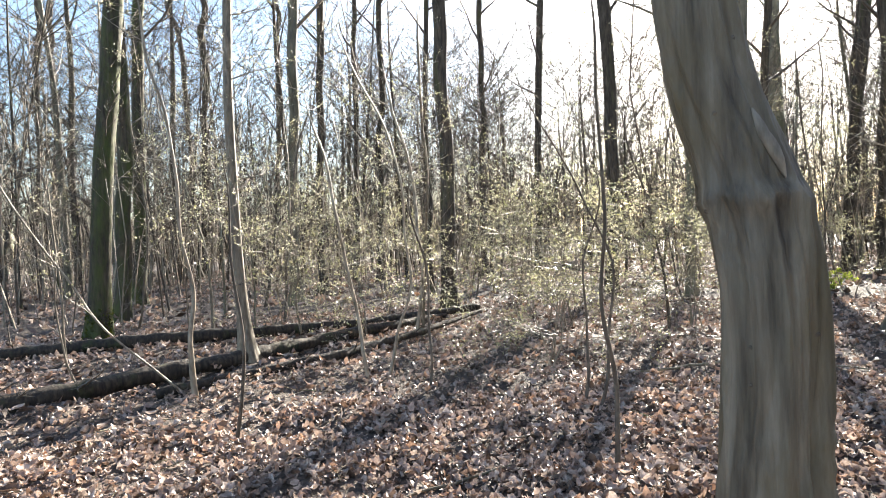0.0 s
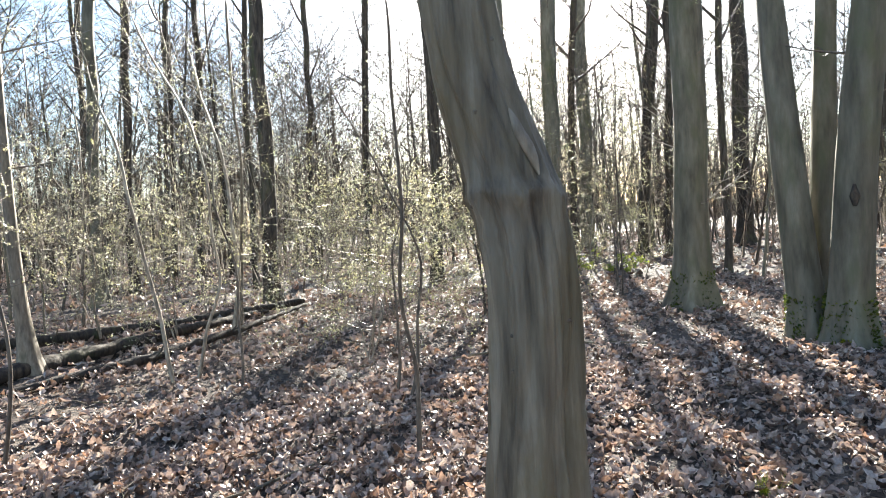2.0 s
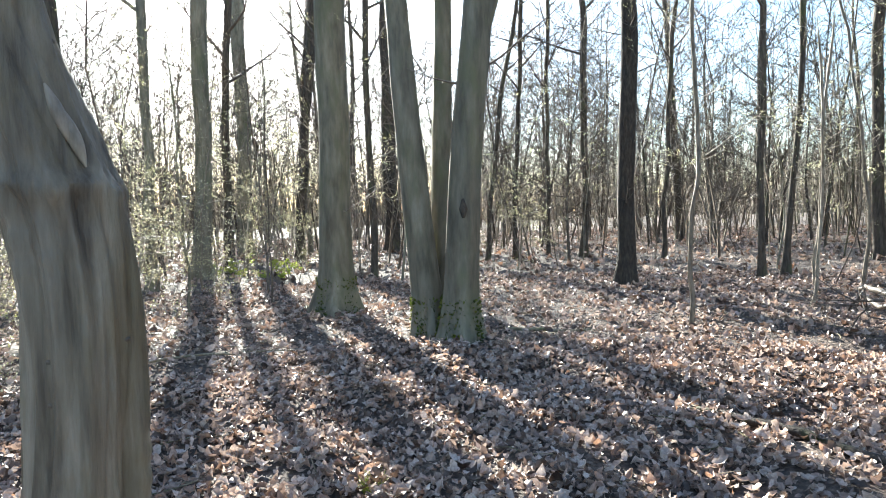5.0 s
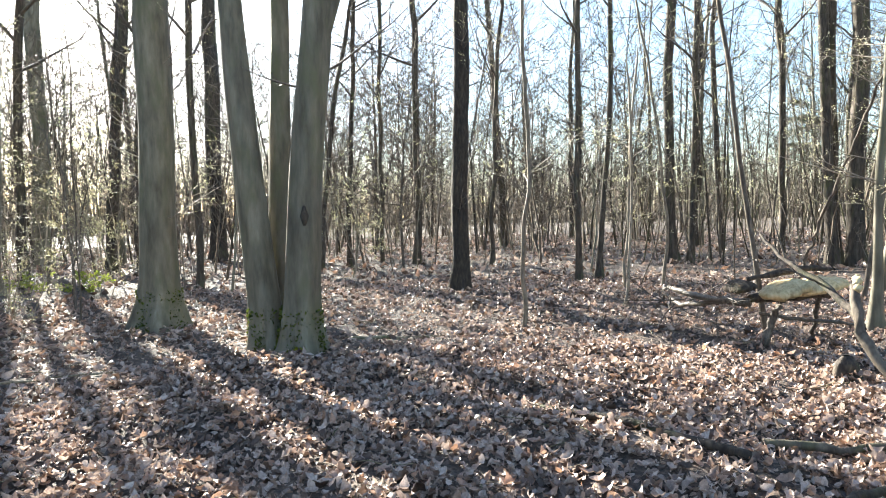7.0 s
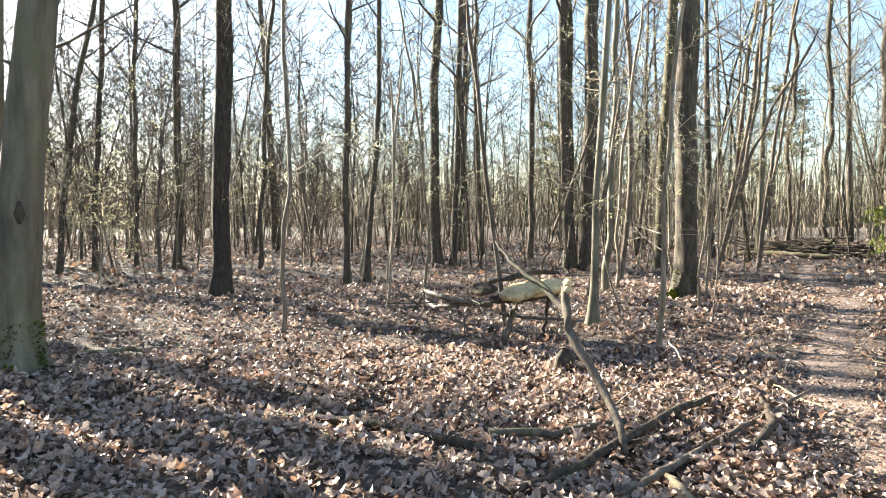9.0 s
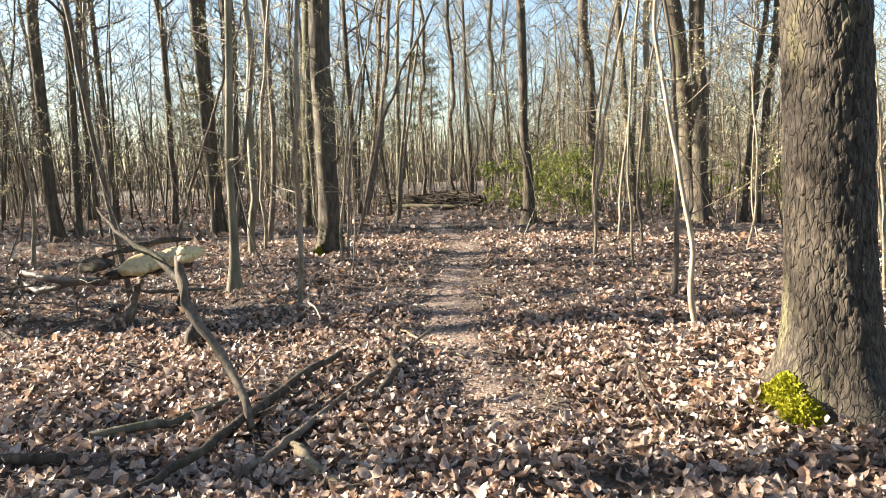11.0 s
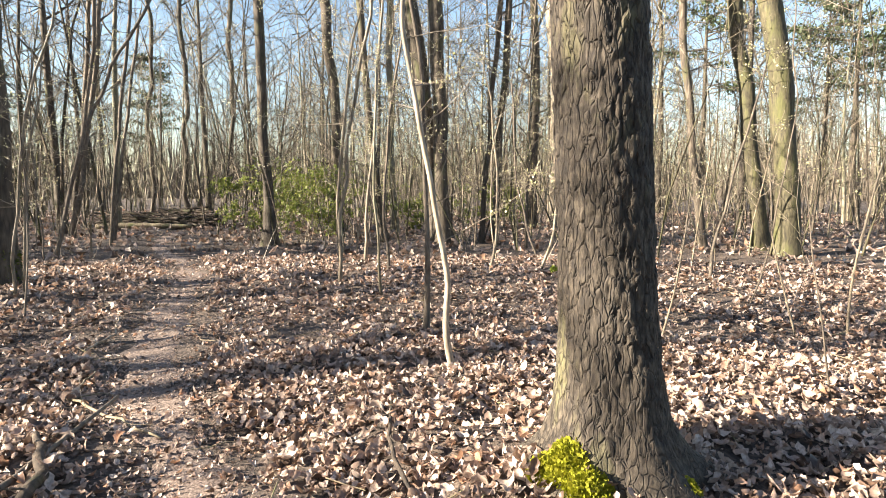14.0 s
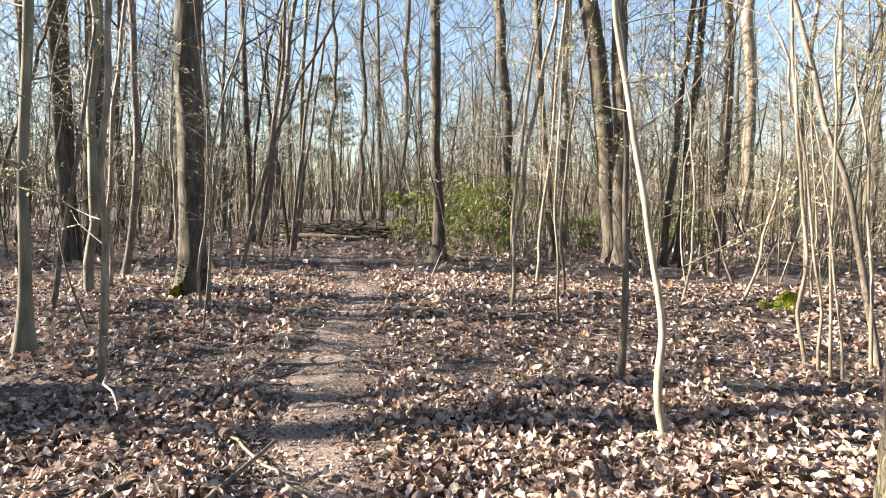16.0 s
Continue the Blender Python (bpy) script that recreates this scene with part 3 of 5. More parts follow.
def moss_pad(parent, x, y, radius, height, count, seed):
    """A cushion of moss: a dome thick with short upright leaflets."""
    r = random.Random(seed)
    s = ([], [])
    for i in range(count):
        a, q = r.uniform(0, 6.2832), math.sqrt(r.random())
        px, py = x + radius * q * math.cos(a), y + radius * q * math.sin(a)
        top = height * (1 - q ** 2.2) + r.uniform(-0.01, 0.015)
        d = Vector((math.cos(a) * q * 0.8 + r.gauss(0, 0.35), math.sin(a) * q * 0.8 + r.gauss(0, 0.35), 0.8)).normalized()
        bud_leaf(s, Vector((px, py, top - 0.006)), d, r.uniform(0.014, 0.028), r)
    part("moss", s, MOSS, parent, "bright yellow-green moss cushion", False)
    n = 12
    V, F = [(x, y, height * 0.96)], []
    for k in range(1, 6):
        for j in range(n):
            a = 6.2832 * j / n
            q = k / 5 * (0.94 + 0.12 * r.random())
            V.append((x + radius * q * math.cos(a), y + radius * q * math.sin(a), height * (1 - min(q, 1.1) ** 2.2) - (0.06 if k == 5 else 0.0)))
    for j in range(n):
        F.append((0, 1 + j, 1 + (j + 1) % n))
        for k in range(4):
            F.append((1 + k * n + j, 1 + (k + 1) * n + j, 1 + (k + 1) * n + (j + 1) % n, 1 + k * n + (j + 1) % n))
    part("moss_bed", (V, F), MOSS, parent)


stemmed_tree()


# ---- the near oak with its mossy foot ----
def near_oak():
    bx, by = 4.98, -0.15
    ob = thing("oak", bx, by, gz(bx, by), "stout oak with deeply furrowed brown bark and mossy foot", "tree")

    def centre(z):
        return 0.006 * z, 0.052 * z + 0.02

    def radius(z):
        r = np.interp(z, [-0.2, 0.0, 0.4, 1.0, 2.6, 6.0, 18.0], [0.25, 0.245, 0.232, 0.22, 0.215, 0.19, 0.03])
        return r + 0.13 * np.exp(-np.clip(z, 0, None) / 0.13)

    g = np.random.default_rng(17)
    n_u, n_v = 40, 64
    jit = g.random((n_u, n_v, 2))

    def relief(a, z):
        # bark plates: cells with sunken joints, longer than wide
        u = a / 6.2832 * n_u + 1.8 * (vnoise(a / 6.2832 * 14, z * 7, 14) - 0.5)
        v = (z + 0.5) * 8.0 + 0.5 * (a / 6.2832 * n_u % 2.0 > 1.0) + 1.6 * vnoise(a / 6.2832 * 34, z * 4 + 4, 34)
        iu, iv = np.floor(u).astype(int), np.floor(v).astype(int)
        first, second = np.full(u.shape, 9.0), np.full(u.shape, 9.0)
        for du in (-1, 0, 1):
            for dv in (-1, 0, 1):
                q = jit[(iu + du) % n_u, (iv + dv) % n_v]
                d = np.hypot(u - (iu + du + 0.15 + 0.7 * q[..., 0]), v - (iv + dv + 0.15 + 0.7 * q[..., 1]))
                second = np.where(d < first, first, np.minimum(second, d))
                first = np.minimum(first, d)
        edge = np.clip((second - first) / 0.22, 0, 1)
        fine = vnoise(a / 6.2832 * 62, z * 26, 62) - 0.5
        return 0.011 * np.sqrt(edge) + 0.011 * fine - 0.012 + 0.012 * (vnoise(a / 6.2832 * 30, z * 10, 30) - 0.5)

    heights = np.concatenate((np.arange(-0.2, 3.2, 0.014), np.arange(3.2, 6, 0.1), np.linspace(6.1, 18, 24)))
    part("trunk", trunk_shape(centre, radius, heights, 180, relief, 0.35, 5, 0.6), OAK, ob)
    rnd = random.Random(9)
    for i in range(12):
        z = 5.5 + i * 1.0
        s, b = ([], []), ([], [])
        branch(s, b, Vector((0.03, 0.1, z)), Vector((math.cos(i * 2.4), math.sin(i * 2.4), 0.6)), 3.6, 0.07, 0, rnd, 0.3, 6)
        part("limb", s, TWIG_DARK, ob)
    moss_pad(ob, -0.2, 0.24, 0.15, 0.2, 3800, 4)
    moss_pad(ob, -0.3, 0.2, 0.12, 0.11, 2200, 14)
    moss_pad(ob, -0.13, 0.34, 0.1, 0.09, 1600, 15)
    moss_pad(ob, -0.27, -0.2, 0.09, 0.06, 900, 6)


near_oak()


# ---- trees and saplings that stand near the path ----
tree("oakdark", -11.99, 4.38, 0.191, 0.168, 5.95, (0.030, 0.081), (-0.01, -0.03), 2.95)
tree("oakdark", -14.75, 5.90, 0.167, 0.155, 6.34, (0.013, 0.034), (0.02, 0.04), 3.36)
tree("oakdark", -18.80, 8.06, 0.205, 0.161, 8.75, (0.014, 0.034), (0.00, 0.00), 3.89)
tree("pale", -7.31, 4.45, 0.124, 0.057, 4.58, (-0.006, -0.009), (-0.03, -0.05), 1.88)
tree("smooth", -13.77, 9.80, 0.183, 0.126, 7.77, (0.019, 0.027), (0.00, 0.00), 3.46)
tree("dark", -16.30, 12.63, 0.174, 0.113, 9.20, (0.022, 0.028), (-0.01, -0.01), 3.90)
tree("dark", -8.64, 9.91, 0.184, 0.138, 6.35, (-0.001, -0.001), (0.04, 0.03), 2.91)
tree("dark", -7.50, 14.68, 0.176, 0.150, 7.27, (0.002, 0.001), (0.15, 0.08), 3.79)
tree("dark", -12.77, 19.51, 0.140, 0.120, 9.86, (0.038, 0.025), (-0.02, -0.01), 4.87)
tree("dark", -15.48, 19.88, 0.132, 0.110, 10.77, (0.018, 0.014), (0.05, 0.04), 5.31)
tree("dark", -18.27, 16.91, 0.140, 0.108, 10.80, (0.028, 0.030), (0.01, 0.02), 5.41)
tree("dark", -44.84, 13.22, 0.206, 0.147, 17.38, (0.011, 0.039), (0.01, 0.03), 8.68)
tree("dark", -54.69, 17.28, 0.259, 0.183, 21.10, (0.008, 0.025), (0.03, 0.10), 10.34)
tree("dark", -19.90, 17.12, 0.135, 0.101, 11.34, (0.019, 0.022), (0.06, 0.07), 5.68)
tree("dark", -34.99, 18.65, 0.213, 0.183, 15.93, (0.020, 0.037), (0.04, 0.08), 7.80)
tree("dark", -46.31, 23.59, 0.236, 0.193, 20.18, (-0.012, -0.023), (0.35, 0.69), 11.84)
tree("dark", -48.46, 32.72, 0.240, 0.216, 23.25, (0.025, 0.038), (0.05, 0.08), 10.89)
tree("dark", -12.60, 13.68, 0.081, 0.073, 8.43, (0.021, 0.019), (-0.05, -0.04), 4.39)
tree("dark", -3.97, 23.81, 0.182, 0.161, 8.48, (0.081, 0.014), (-0.08, -0.01), 4.73)
tree("dark", -2.76, 21.86, 0.144, 0.120, 7.76, (0.028, 0.004), (-0.06, -0.01), 4.36)
tree("smooth", -5.68, 15.08, 0.127, 0.101, 6.67, (0.013, 0.005), (0.03, 0.01), 3.41)
tree("smooth", -5.16, 16.98, 0.256, 0.203, 7.42, (0.035, 0.012), (0.00, 0.00), 3.70)
tree("dark", -5.05, 18.94, 0.109, 0.101, 7.38, (0.034, 0.010), (-0.08, -0.02), 3.90)
tree("smooth", -6.77, 27.06, 0.288, 0.264, 10.83, (0.008, 0.002), (0.01, 0.00), 4.92)
tree("dark", -4.05, 24.31, 0.160, 0.139, 9.67, (0.073, 0.014), (-0.07, -0.01), 4.46)
tree("smooth", -0.96, 10.56, 0.325, 0.235, 4.94, (0.016, 0.002), (0.01, 0.00), 2.73)
tree("dark", -0.77, 16.18, 0.083, 0.076, 6.78, (0.004, 0.000), (-0.05, -0.00), 3.39)
tree("black", 4.27, 12.55, 0.177, 0.150, 5.09, (0.022, -0.007), (0.00, -0.00), 2.66)
tree("dark", 5.55, 20.81, 0.139, 0.108, 7.76, (0.016, -0.004), (0.02, -0.01), 3.64)
tree("dark", 7.41, 18.90, 0.078, 0.063, 6.88, (0.056, -0.021), (-0.05, 0.02), 3.28)
tree("pale", 3.72, 8.27, 0.033, 0.026, 4.28, (0.016, -0.007), (0.03, -0.01), 2.11)
tree("dark", 8.03, 13.68, 0.109, 0.057, 6.40, (0.043, -0.025), (0.06, -0.04), 3.73)
tree("dark", 7.53, 13.71, 0.083, 0.064, 5.48, (0.012, -0.007), (0.00, -0.00), 3.19)
tree("dark", 12.39, 16.82, 0.177, 0.137, 7.84, (0.001, -0.000), (-0.09, 0.07), 3.72)
tree("dark", 18.52, 23.54, 0.137, 0.114, 10.47, (0.013, -0.010), (-0.00, 0.00), 5.76)
tree("bent", 6.03, 6.56, 0.039, 0.025, 4.02, (-0.095, 0.090), (0.01, -0.01), 1.93)
tree("dark", 17.14, 17.62, 0.119, 0.102, 8.50, (-0.004, 0.004), (0.05, -0.05), 3.86)
tree("dark", 14.61, 13.34, 0.149, 0.121, 7.45, (-0.025, 0.028), (-0.03, 0.03), 3.56)
tree("dark", 15.07, 13.14, 0.222, 0.192, 7.42, (0.011, -0.013), (-0.02, 0.02), 3.56)
tree("smooth", 7.41, 6.34, 0.083, 0.044, 4.22, (0.023, -0.027), (-0.01, 0.01), 2.20)
tree("smooth", 10.43, 8.61, 0.067, 0.057, 5.35, (0.017, -0.021), (0.02, -0.02), 2.50)
tree("mossy", 17.18, 12.15, 0.185, 0.155, 7.37, (0.019, -0.028), (-0.01, 0.02), 3.50)
tree("oakgrey", 11.14, 7.34, 0.222, 0.183, 5.05, (0.000, -0.000), (-0.02, 0.03), 2.18)
tree("pale", 6.81, 4.85, 0.035, 0.023, 3.62, (0.032, -0.047), (-0.03, 0.04), 1.87)
tree("dark", 12.86, 16.71, 0.105, 0.087, 7.84, (0.030, -0.023), (-0.01, 0.01), 3.87)
tree("dark", 17.48, 20.85, 0.112, 0.101, 8.80, (-0.022, 0.018), (-0.01, 0.00), 4.54)
tree("pale", 7.86, 11.05, 0.039, 0.023, 5.42, (-0.064, 0.046), (0.15, -0.11), 2.42)
tree("pale", 6.81, 10.70, 0.037, 0.021, 3.93, (0.051, -0.032), (-0.05, 0.03), 2.37)
tree("pale", 11.07, 8.83, 0.040, 0.029, 5.27, (0.044, -0.057), (-0.08, 0.10), 2.34)
tree("dark", 3.43, 21.28, 0.089, 0.071, 7.96, (0.050, -0.008), (-0.07, 0.01), 4.95)
tree("dark", 4.77, 22.43, 0.077, 0.067, 8.90, (0.009, -0.002), (-0.01, 0.00), 5.11)
tree("dark", 2.48, 20.78, 0.077, 0.069, 6.93, (0.139, -0.015), (-0.17, 0.02), 3.13)
tree("dark", 18.59, 5.68, 0.231, 0.122, 7.20, (-0.005, 0.018), (-0.02, 0.06), 4.34)
tree("dark", 24.72, 5.06, 0.199, 0.168, 9.25, (-0.011, 0.056), (0.01, -0.07), 5.36)
tree("dark", 20.93, 2.95, 0.140, 0.098, 7.91, (-0.011, 0.096), (-0.01, 0.06), 4.36)
tree("smooth", 25.22, 3.15, 0.131, 0.111, 9.34, (-0.001, 0.014), (-0.01, 0.06), 5.39)
tree("oakgrey", 20.37, 1.40, 0.284, 0.238, 7.67, (-0.005, 0.130), (0.00, -0.11), 4.55)
tree("oakgrey", 19.94, 1.17, 0.215, 0.193, 7.47, (-0.001, 0.037), (-0.00, 0.02), 4.44)
tree("dark", 20.39, 0.14, 0.078, 0.069, 7.24, (-0.002, -0.073), (-0.00, -0.01), 3.72)
tree("dark", 20.53, -0.21, 0.117, 0.093, 7.61, (-0.003, -0.055), (-0.00, -0.00), 4.54)
tree("pale", 30.30, -3.29, 0.267, 0.211, 10.74, (0.005, 0.033), (-0.00, -0.02), 6.02)
tree("mossy", 18.29, -6.79, 0.192, 0.180, 6.72, (0.059, 0.127), (-0.01, -0.02), 3.74)
tree("mossy", 16.83, -6.68, 0.291, 0.249, 5.70, (0.044, 0.092), (-0.05, -0.10), 3.16)
tree("dark", 17.91, -5.23, 0.105, 0.093, 5.98, (0.039, 0.109), (0.01, 0.02), 3.26)
tree("pale", 11.68, 2.50, 0.033, 0.025, 4.60, (0.024, -0.130), (-0.02, 0.12), 1.87)
tree("pale", 11.73, 2.47, 0.029, 0.021, 3.95, (0.010, -0.056), (-0.02, 0.13), 2.04)
tree("pale", 14.95, 2.62, 0.034, 0.028, 4.96, (0.011, -0.075), (-0.00, 0.01), 2.52)
tree("bent", 8.09, 0.95, 0.036, 0.018, 3.10, (-0.002, 0.056), (0.00, -0.07), 1.18)
tree("white", 6.73, 0.67, 0.028, 0.017, 2.85, (0.002, 0.140), (-0.00, -0.03), 1.37)
tree("bent", 18.25, 9.72, 0.054, 0.042, 7.40, (0.058, -0.104), (-0.03, 0.06), 3.70)
tree("bent", 14.97, 9.08, 0.042, 0.039, 5.82, (0.092, -0.141), (0.09, -0.14), 2.68)
tree("bent", 20.29, 12.01, 0.076, 0.062, 8.19, (0.059, -0.095), (0.00, -0.01), 4.82)
tree("pale", 9.93, 6.30, 0.022, 0.017, 3.65, (0.090, -0.125), (-0.07, 0.09), 1.45)
tree("dark", 40.80, 19.70, 0.150, 0.116, 15.35, (0.006, -0.013), (0.01, -0.02), 8.43)
tree("dark", 40.09, 17.18, 0.165, 0.131, 14.96, (0.001, -0.002), (0.01, -0.01), 8.22)
tree("dark", 52.04, 18.84, 0.219, 0.175, 19.10, (0.003, -0.009), (0.01, -0.03), 10.29)
tree("pale", 8.91, -0.57, 0.019, 0.015, 3.08, (0.017, 0.070), (0.01, 0.02), 1.32)
tree("pale", 8.82, -0.65, 0.016, 0.010, 2.48, (0.023, 0.093), (0.00, 0.01), 1.31)
tree("pale", 8.70, -0.71, 0.016, 0.010, 2.66, (0.009, 0.034), (0.01, 0.04), 1.30)
tree("pale", 8.65, -0.78, 0.014, 0.008, 1.99, (0.041, 0.144), (-0.01, -0.05), 1.07)
tree("pale", 12.47, -1.30, 0.027, 0.020, 3.79, (0.024, 0.107), (-0.03, -0.13), 1.60)
tree("pale", 9.01, -1.09, 0.018, 0.012, 2.25, (0.021, 0.067), (-0.01, -0.04), 1.31)
tree("bent", 9.18, -1.21, 0.036, 0.025, 3.27, (0.082, 0.250), (-0.03, -0.10), 1.78)
tree("bent", 12.91, 10.24, 0.073, 0.059, 5.20, (0.024, -0.026), (0.09, -0.09), 2.57)
tree("bent", 9.39, 8.15, 0.038, 0.026, 3.33, (0.109, -0.099), (0.02, -0.01), 1.62)
tree("dark", 15.06, 13.74, 0.199, 0.161, 6.06, (-0.019, 0.018), (-0.01, 0.01), 3.47)
tree("pale", 10.06, 6.26, 0.028, 0.018, 2.20, (0.052, -0.071), (-0.04, 0.06), 1.09)
tree("bent", 20.10, 11.88, 0.083, 0.068, 7.53, (0.075, -0.117), (0.05, -0.07), 3.28)
tree("bent", 15.18, 9.16, 0.048, 0.038, 5.31, (0.193, -0.289), (-0.14, 0.21), 2.13)
tree("bent", 19.44, 10.30, 0.056, 0.040, 5.91, (0.072, -0.128), (-0.03, 0.06), 3.17)
# next five: whitish bark instead of pale, standing in for sunlit rims
tree("white", -6.32, 3.22, 0.038, 0.015, 3.70, (-0.038, -0.075), (0.03, 0.06), 1.66)
tree("white", -6.59, 3.25, 0.019, 0.011, 2.03, (-0.329, -0.667), (-0.05, -0.09), 1.02)
tree("white", -5.48, 4.83, 0.025, 0.015, 2.67, (-0.113, -0.128), (0.02, 0.03), 1.53)
tree("white", -5.28, 4.97, 0.022, 0.012, 3.53, (-0.052, -0.055), (0.24, 0.25), 2.32)
tree("white", -6.89, 7.09, 0.039, 0.021, 3.64, (-0.048, -0.047), (0.16, 0.15), 1.73)
tree("bent", -4.62, 2.67, 0.017, 0.011, 1.11, (0.027, 0.047), (0.02, 0.03), 0.66)
tree("pale", -7.82, 2.69, 0.014, 0.008, 1.35, (-0.054, -0.159), (-0.03, -0.10), 0.73)
tree("pale", -10.68, 5.83, 0.033, 0.018, 2.61, (-0.060, -0.111), (0.05, 0.10), 1.51)
tree("pale", -9.45, 3.05, 0.019, 0.013, 1.73, (-0.013, -0.039), (0.00, 0.01), 0.83)
tree("bent", -1.88, 3.67, 0.019, 0.010, 2.67, (-0.024, -0.017), (0.02, 0.01), 1.38)
tree("bent", -2.60, 4.82, 0.018, 0.008, 2.35, (-0.119, -0.081), (0.19, 0.13), 1.55)
tree("bent", -2.82, 4.96, 0.017, 0.007, 1.33, (0.072, 0.041), (0.01, 0.00), 0.79)
tree("pale", 8.50, -3.26, 0.015, 0.010, 1.64, (-0.050, -0.090), (0.03, 0.06), 0.84)
tree("pale", 8.14, -1.30, 0.013, 0.008, 0.56, (-0.053, -0.188), (-0.00, -0.00), 0.33)
tree("bent", 6.11, -1.77, 0.008, 0.005, 0.34, (0.069, 0.132), (-0.00, -0.00), 0.19)
tree("pale", 8.52, -2.77, 0.013, 0.008, 0.66, (0.119, 0.247), (0.01, 0.01), 0.36)
tree("bent", -4.63, 4.94, 0.016, 0.011, 1.54, (-0.027, -0.027), (0.04, 0.04), 0.85)


# ---- fallen wood ----
def log_shape(pts, radii, sides, seed, rough=0.12):
    """A fallen stem: a rough tube along pts with closed, broken ends."""
    r = random.Random(seed)
    fine_p, fine_r = [], []
    n = max(10, int(sum((Vector(b) - Vector(a)).length for a, b in zip(pts, pts[1:])) / 0.12))
    for i in range(n + 1):
        f = i / n * (len(pts) - 1)
        k = min(int(f), len(pts) - 2)
        p = Vector(pts[k]).lerp(Vector(pts[k + 1]), f - k)
        fine_p.append(p + Vector((r.gauss(0, 0.01), r.gauss(0, 0.01), r.gauss(0, 0.006))))
        fine_r.append((radii[k] + (radii[k + 1] - radii[k]) * (f - k)) * (1 + r.uniform(-rough, rough)))
    s = ([], [])
    tube(s, fine_p, fine_r, sides, True)
    V = [(x + r.uniform(-1, 1) * radii[0] * 0.08, y + r.uniform(-1, 1) * radii[0] * 0.08, z + r.uniform(-1, 1) * radii[0] * 0.08) for x, y, z in s[0]]
    return V, s[1]


def fallen_log(label, pts, radii, material, seed, stubs=0, name="fallen_log", category="log"):
    x, y = pts[0][0], pts[0][1]
    z0 = gz(x, y)
    ob = thing(name, x, y, z0, label, category)
    local = [(p[0] - x, p[1] - y, gz(p[0], p[1]) - z0 + p[2] + 0.025) for p in pts]
    part("stem", log_shape(local, radii, 12, seed), material, ob)
    r = random.Random(seed)
    for i in range(stubs):
        k = r.randrange(len(local) - 1)
        a = Vector(local[k]).lerp(Vector(local[k + 1]), r.random())
        s, b = ([], []), ([], [])
        branch(s, b, a, Vector((r.gauss(0, 1), r.gauss(0, 1), r.uniform(0.2, 1.0))), r.uniform(0.25, 0.7), radii[0] * 0.22, 1, r, 0.1, 2)
        tagged(part("side_shoot", s, TWIG_DARK, ob), kind="stuff")
    return ob


fallen_log("long dark rotten fallen log lying on dead leaves", [(-11.4, 2.1, 0.05), (-9.75, 4.6, 0.07), (-8.5, 7.4, 0.07), (-7.8, 9.8, 0.12)], (0.1, 0.1, 0.085, 0.06), LOG_BARK, 1, 4)
fallen_log("long dark rotten fallen log lying on dead leaves", [(-7.5, 0.6, 0.05), (-7.25, 4.1, 0.07), (-7.7, 6.7, 0.07), (-8.0, 9.0, 0.05)], (0.1, 0.1, 0.09, 0.05), LOG_BARK, 2, 4)
fallen_log("thin dark fallen branch lying beside the logs", [(-6.75, 3.0, 0.03), (-6.3, 5.0, 0.06), (-6.8, 7.2, 0.08), (-7.4, 9.4, 0.2)], (0.055, 0.06, 0.05, 0.025), LOG_BARK, 3, 5, "fallen_branch", "branch")
fallen_log("dark fallen stick half sunk in leaves", [(2.3, 4.95, 0.02), (2.65, 4.2, 0.02), (2.98, 3.5, 0.02)], (0.02, 0.032, 0.03), LOG_BARK, 5, 1, "stick", "stick")
fallen_log("straight dark grey-green stick lying on dead leaves", [(3.3, 3.75, 0.03), (3.7, 3.5, 0.04), (4.15, 3.24, 0.03)], (0.026, 0.028, 0.022), BARK["oakgrey"], 6, 0, "stick", "stick")
fallen_log("bent weathered branch lying on dead leaves", [(2.75, 2.9, 0.02), (3.2, 2.95, 0.05), (3.93, 3.06, 0.08), (4.7, 3.15, 0.08), (5.4, 3.25, 0.03)], (0.018, 0.025, 0.03, 0.028, 0.018), LOG_BARK, 7, 3, "fallen_branch", "branch")
fallen_log("long thin weathered stick lying on dead leaves", [(3.3, 2.6, 0.02), (3.9, 2.7, 0.03), (4.8, 2.72, 0.04), (5.95, 2.8, 0.12)], (0.022, 0.022, 0.018, 0.01), BARK["bent"], 8, 1, "stick", "stick")
fallen_log("short curled piece of pale bark wood on leaves", [(3.72, 2.62, 0.06), (3.58, 2.45, 0.06), (3.45, 2.2, 0.02), (3.3, 1.95, 0.0)], (0.02, 0.03, 0.03, 0.022), STICK_BARK, 9, 0, "stick", "stick")
fallen_log("thin grey stick lying across the leaf litter", [(-3.2, 6.0, 0.02), (-2.2, 7.0, 0.04), (-1.0, 7.3, 0.03)], (0.012, 0.014, 0.008), STICK_BARK, 10, 1, "stick", "stick")
fallen_log("thin grey stick lying across the leaf litter", [(-2.9, 2.1, 0.02), (-2.7, 2.9, 0.03), (-2.5, 3.5, 0.02)], (0.009, 0.011, 0.007), STICK_BARK, 11, 1, "stick", "stick")
fallen_log("thin dry stick lying on pale dead leaves", [(4.6, 0.75, 0.03), (5.1, 0.95, 0.06), (5.7, 1.0, 0.05)], (0.008, 0.012, 0.008), LOG_BARK, 12, 1, "stick", "stick")
fallen_log("pale fallen stick behind the three-stemmed tree", [(1.4, 8.3, 0.03), (2.2, 8.0, 0.04), (3.0, 8.1, 0.03)], (0.02, 0.022, 0.014), STICK_BARK, 13, 0, "stick", "stick")
